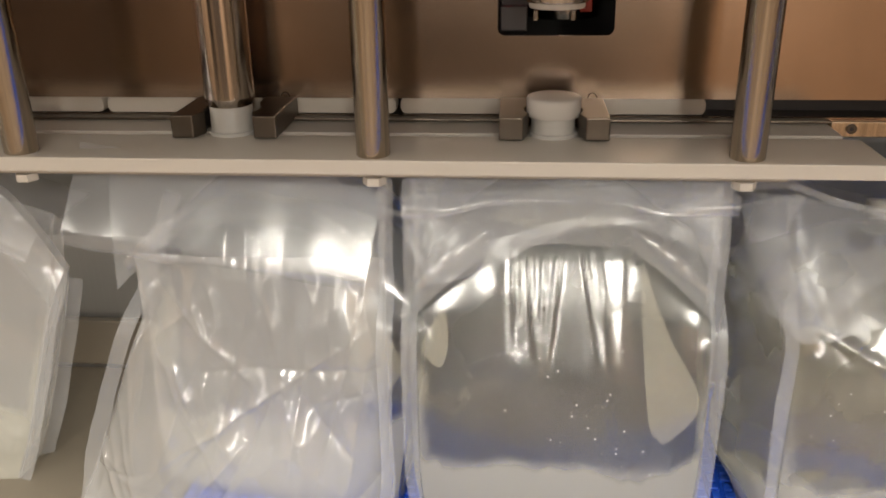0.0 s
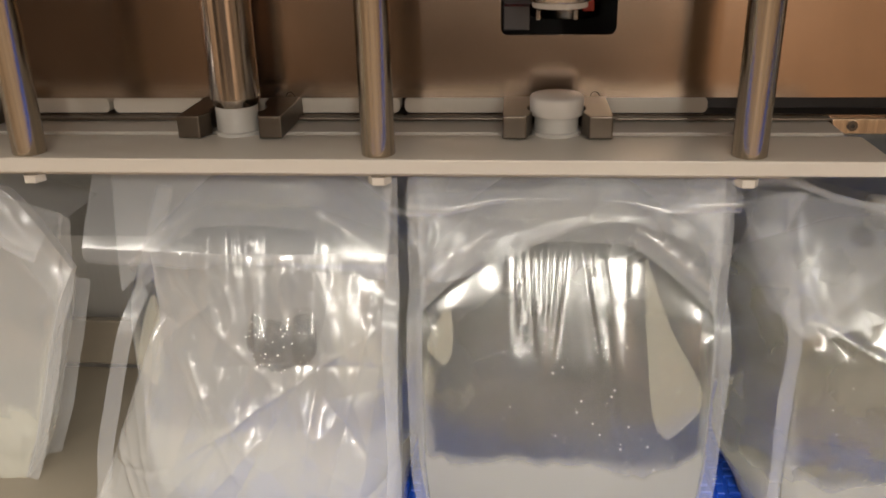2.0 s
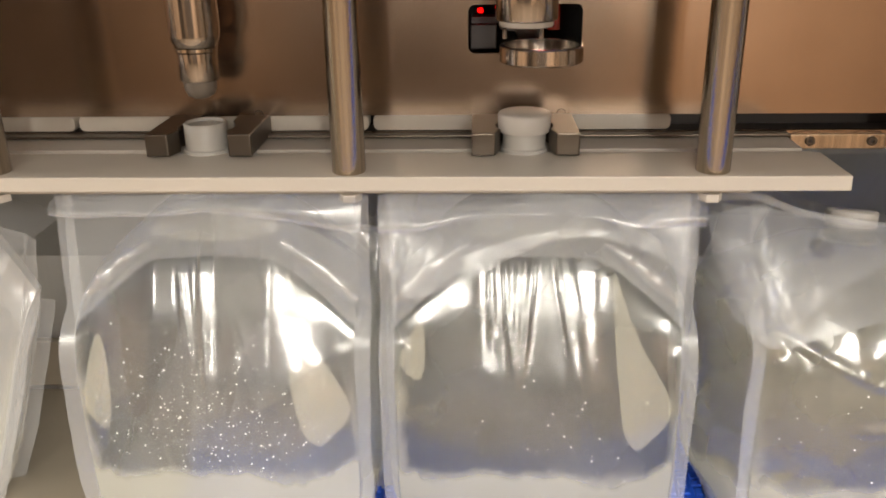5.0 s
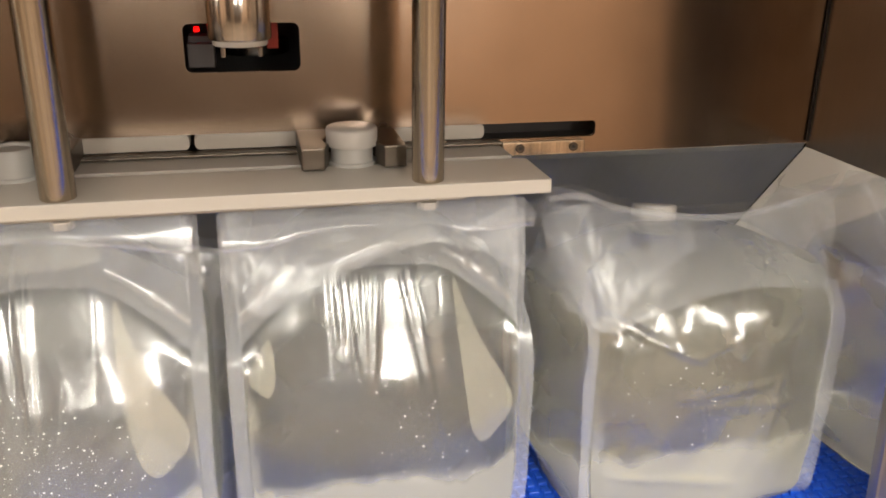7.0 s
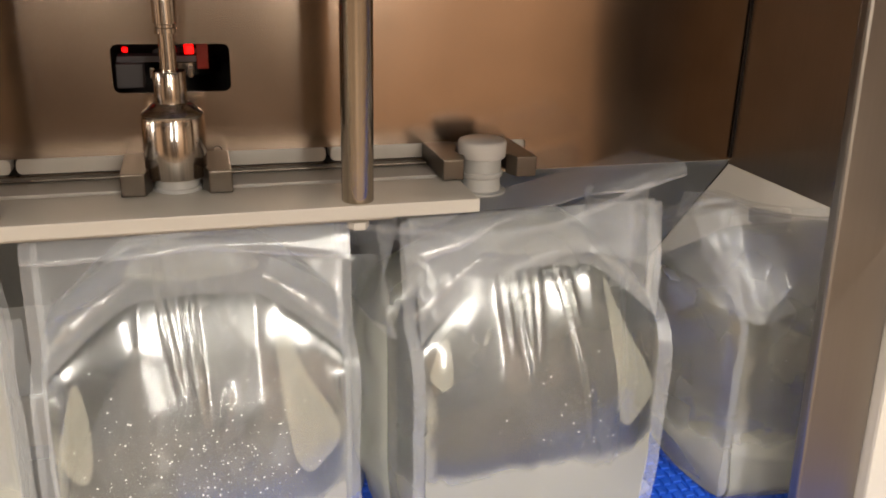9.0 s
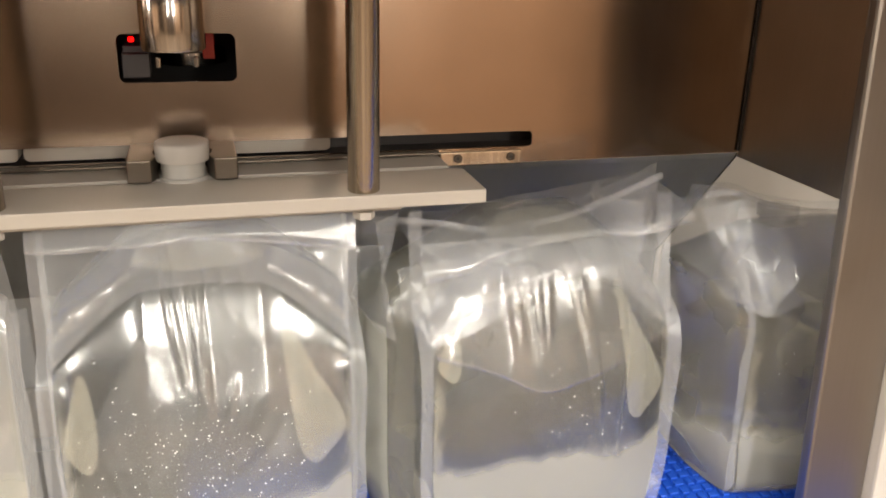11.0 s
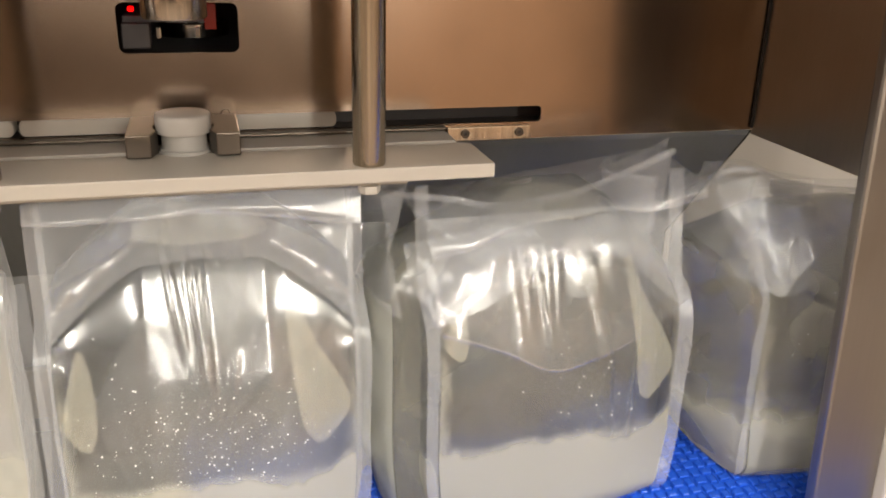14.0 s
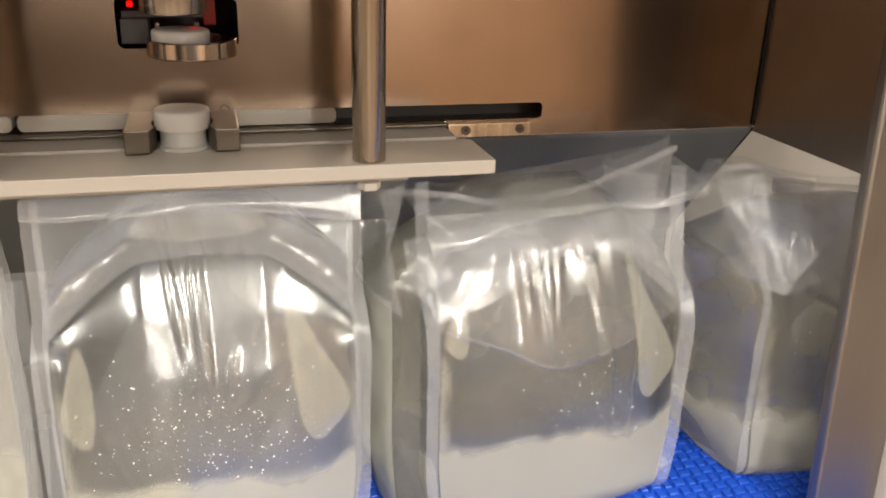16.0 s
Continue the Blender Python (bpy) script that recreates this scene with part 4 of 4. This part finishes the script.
# ---- the room ----
# the window panes only back the added highlight lamps
room = [*[("window_%d" % (i + 1), box(wx - 0.11, wx + 0.11, -3.198, -3.19, 0.36, 1.60, 0.002), FIXTURE, "tall narrow bright window in the room wall") for i, wx in enumerate(ADDED_WINDOWS)],
        ("window_3", box(-2.998, -2.99, -0.85, -0.25, 0.25, 1.25, 0.002), FIXTURE, "bright window in the side wall of the room"),
        ("floor", box(-3, 3, -3.2, 1.2, -0.95, -0.9), ROOM_FLOOR, "warm brown tiled floor"),
        ("ceiling", box(-3, 3, -3.2, 1.2, 1.62, 1.67), ROOM_LIGHT, "plain light ceiling"),
        # unseen wall split into toned bands that the steel mirrors as light and dark
        ("wall_south", box(0.7, 1.98, -3.25, -3.2, -0.9, 1.62), ROOM_WARM, "unseen room wall, warm brown to brighten the steel's reflections"),
        ("wall_south_4", box(-0.9, 0.7, -3.25, -3.2, -0.9, 1.62), ROOM_DIM, "unseen room wall, dull brown to darken the steel's reflections"),
        ("wall_south_2", box(1.98, 2.5, -3.25, -3.2, -0.9, 1.62), ROOM_DIM, "unseen room wall, dull brown to darken the steel's reflections"),
        ("wall_south_5", box(2.5, 3.0, -3.25, -3.2, -0.9, 1.62), ROOM_WARM, "unseen room wall, warm brown to brighten the steel's reflections"),
        ("wall_south_3", box(-3.0, -1.7, -3.25, -3.2, -0.9, 1.62), ROOM_SHADE, "unseen room wall, toned dark for the steel's reflections"),
        ("wall_south_6", box(-1.7, -0.9, -3.25, -3.2, -0.9, 1.62), ROOM_BROWN, "unseen room wall, mid brown for the steel's reflections"),
        ("wall_west", box(-3.05, -3.0, -3.2, 1.2, -0.9, 1.62), ROOM_WARM, "unseen room wall, warm brown to brighten the steel's reflections"),
        ("wall_east_2", box(3.0, 3.05, -3.2, 1.2, -0.9, 1.62), ROOM_DARK, "unseen room wall, toned dark for the steel's reflections"),
        ("wall_north_2", box(-3.0, 3.0, 1.2, 1.25, -0.9, 1.62), ROOM_LIGHT, "plain light room wall")]
for nm, bmx, mm, lb in room:
    tagged(part(nm, bmx, mm), lb, nm.split("_")[0], kind="structure")
for lx, ly in LAMPS:
    fx = empty("ceiling_light", pose(lx, ly, 1.6), "long white ceiling light fitting", "lamp", "ceiling lights")
    part("housing", box(-0.17, 0.17, -0.9, 0.9, 0.0, 0.02, 0.003), FIXTURE, fx)


def slide(rows, base):
    return [(t, pose(x, y, z) @ base) for t, x, y, z in rows]


def sway(x):
    return 0.018 - 0.010 * x / PITCH


def motions():
    index = [(0, 0), (6.4, 0), (6.6, 0.018), (6.8, 0.050), (7.0, 0.085), (7.3, 0.143), (7.5, 0.182), (7.7, 0.214), (7.9, 0.252), (8.05, PITCH), (16, PITCH)]
    walk(carriage, [(t, pose(x, 0, 0)) for t, x in index[:-1]] + [(9.5, pose(PITCH, 0, 0)), (9.8, pose(PITCH, 0.055, 0)), (10.7, pose(0, 0.055, 0)), (11.1, pose(0, 0, 0)), (16, pose(0, 0, 0))])
    walk(bag_a["bag"], [(t, pose(x - PITCH + sway(x), 0, BELT)) for t, x in index])
    walk(bag_a["spout"], [(t, pose(-sway(x), AY, HANG)) for t, x in index])
    walk(bag_e["spout"], [(0, pose(-OFF, AY, HANG)), (16, pose(-OFF, AY, HANG))])
    walk(bag_e["bag"], [(t, pose(x - 2 * PITCH + OFF + 0.012 * (1 - x / PITCH), 0, BELT + HANG, 0, 18 * (1 - x / PITCH), 0) @ pose(0, 0, -HANG)) for t, x in index])
    give = {0: 0, 6.4: 0, 6.6: 0, 6.8: 0.05, 7.0: 0.15, 7.3: 0.5, 7.5: 0.7, 7.7: 0.9, 7.9: 1, 8.05: 1}
    gone = PITCH + OFF + 0.020
    walk(bag_b["bag"], [(t, pose(x + OFF + 0.020 * give[t], 0, BELT, 0, 0, 3 * give[t])) for t, x in index[:-1]] +
         [(9.3, pose(gone, 0, BELT, 0, 0, 3)), (10.2, pose(gone + 0.002, 0, BELT, 0, 0, 3)), (16, pose(gone + 0.002, 0, BELT, 0, 0, 3))])
    walk(bag_b["spout"], [(0, pose(-OFF, AY, HANG)), (6.8, pose(-OFF, AY, HANG)), (7.3, pose(-0.018, AY, HANG)), (8.05, pose(-0.028, AY, HANG)), (9.4, pose(-0.028, AY, HANG)), (10.2, LOOSE_SPOUT), (16, LOOSE_SPOUT)])
    walk(bag_b["rear"], [(0, pose(0, 0.010, 0)), (6.9, pose(0, 0.010, 0)), (7.5, pose(-0.014, 0.012, 0)), (8.05, pose(-0.022, 0.000, 0)), (9.4, pose(-0.022, 0.000, 0)), (10.4, pose(-0.034, -0.018, 0)), (16, pose(-0.034, -0.018, 0))])
    walk(bag_b["drape"], [(0, pose(0, 0, 0)), (7.0, pose(0, 0, 0)), (8.05, pose(-0.008, -0.002, -0.006)), (9.4, pose(-0.008, -0.002, -0.006)), (10.4, pose(-0.020, -0.004, -0.032)), (16, pose(-0.020, -0.004, -0.032))])
    hang = pose(0, AY - 0.006, HANG)
    walk(bag_b["standing"], [(0, pose(0, 0.010, -0.030)), (7.2, pose(0, 0.010, -0.030)), (8.0, pose(0, 0, 0)), (16, pose(0, 0, 0))])
    walk(bag_b["front"], [(0, pose(0, 0.090, 0)), (9.4, pose(0, 0.090, 0)), (10.6, pose(0, 0, 0)), (16, pose(0, 0, 0))])
    walk(bag_b["lip"], [(0, pose(0, 0.034, 0)), (9.4, pose(0, 0.034, 0)), (10.6, pose(0, 0, 0)), (16, pose(0, 0, 0))])
    walk(bag_b["top"], [(0, pose(0, 0, 0)), (9.4, pose(0, 0, 0)), (10.6, pose(0, -0.010, -0.028)), (16, pose(0, -0.010, -0.028))])
    walk(bag_b["flap"], [(0, hang), (7.0, hang), (7.6, pose(0.0, AY - 0.010, HANG + 0.004, -6, -8, 0)), (8.1, pose(0.0, AY - 0.010, HANG + 0.006, -10, -12, 0)), (9.3, pose(0.0, AY - 0.010, HANG + 0.006, -10, -12, 0)), (10.3, REST_FLAP), (16, REST_FLAP)])
    out = [(0, 0), (6.3, 0), (6.5, 0.019), (6.8, 0.065), (7.1, 0.110), (7.3, 0.139), (7.5, 0.177), (7.7, 0.210), (8.0, 0.266), (8.3, 0.305), (8.5, 0.313), (16, 0.313)]
    walk(bag_c["bag"], [(t, pose(CX + x, 0, BELT)) for t, x in out])
    walk(bag_d["bag"], [(t, pose(CX + 0.315 + x, 0, BELT)) for t, x in out])
    walk(belt, [(t, pose(x * 0.0254 * 12 / 0.313, 0, BELT)) for t, x in out])
    # the first bag swells while it fills
    walk(bag_a["body"], [(0, pose(0.010, 0.050, 0, 0, 3)), (1.0, pose(0.008, 0.044, 0, 0, 2.5)), (2.0, pose(0.004, 0.030, 0, 0, 1)), (2.6, pose(0.002, 0.014, 0)), (3.2, pose(0, 0.004, 0)), (4.5, pose(0, 0, 0)), (16, pose(0, 0, 0))])
    walk(bag_a["slack"], [(0, pose(0, 0, 0)), (1.0, pose(0, 0.001, 0)), (2.0, pose(0.006, 0.004, 0)), (2.3, pose(0.020, 0.026, 0)), (2.6, pose(0.030, 0.060, 0)), (3.2, pose(0.040, 0.110, 0, 0, 4)), (16, pose(0.040, 0.120, 0, 0, 4))])
    lean = [(0, 8), (1.0, 8), (2.0, 6.5), (2.4, 1), (2.7, 0), (16, 0)]
    walk(bag_a["seal", -1], [(t, pose(-0.115 - 0.0065 * a, 0.002 * a, 0, 0, 2.6 * a) @ pose(0.115, 0, 0)) for t, a in lean])
    walk(bag_a["top"], [(t, pose(0, 0.004 * a, 0.0)) for t, a in lean])
    walk(bag_a["flap"], [(0, pose(-0.006, -0.036, HANG + 0.003, 58, 9, 0)), (1.0, pose(-0.004, -0.036, HANG + 0.003, 57, 6, 0)), (2.0, pose(-0.002, -0.036, HANG + 0.003, 54, 2, 0)), (2.4, pose(0, -0.030, HANG + 0.002, 40, 0, 0)), (2.8, pose(0, -0.018, HANG, 22, 0, 0)), (3.2, pose(0, -0.006, HANG, 10, 0, 0)), (4.6, hang), (16, hang)])
    # nozzle up after filling, down on the next bag
    walk(nozzle, [(0, pose(-PITCH, AY, -0.064)), (3.9, pose(-PITCH, AY, -0.064)), (4.9, pose(-PITCH, AY, 0)), (8.3, pose(-PITCH, AY, 0)), (9.3, pose(-PITCH, AY, -0.064)), (16, pose(-PITCH, AY, -0.064))])
    lift = [(0, 0), (7.98, 0), (8.15, -0.014), (8.3, -0.042), (8.5, -0.072), (8.75, -0.087), (9.0, -0.0925), (9.4, -0.0925), (10.2, 0), (16, 0)]
    walk(head, [(t, pose(0, AY, z)) for t, z in lift])
    cap_z = 0.2535 + 0.0325
    walk(a_cap, [(0, pose(0, AY, 0.3695))] + [(t, pose(0, AY, 0.3695 + z)) for t, z in lift[1:5]] + [(8.85, pose(0, AY, cap_z)), (16, pose(0, AY, cap_z))])
    feed = [(0, 0.16), (4.3, 0.16), (4.8, 0), (5.55, 0), (5.85, 0.16), (14.7, 0.16), (15.2, 0), (16, 0)]
    walk(cup, [(t, pose(0.012, AY + y, 0)) for t, y in feed])
    walk(next_cap, [(t, pose(0.004, AY + max(y, 0.0), 0.3465)) for t, y in [(0, 0.16), (14.7, 0.16), (15.2, 0), (16, 0)]])


motions()
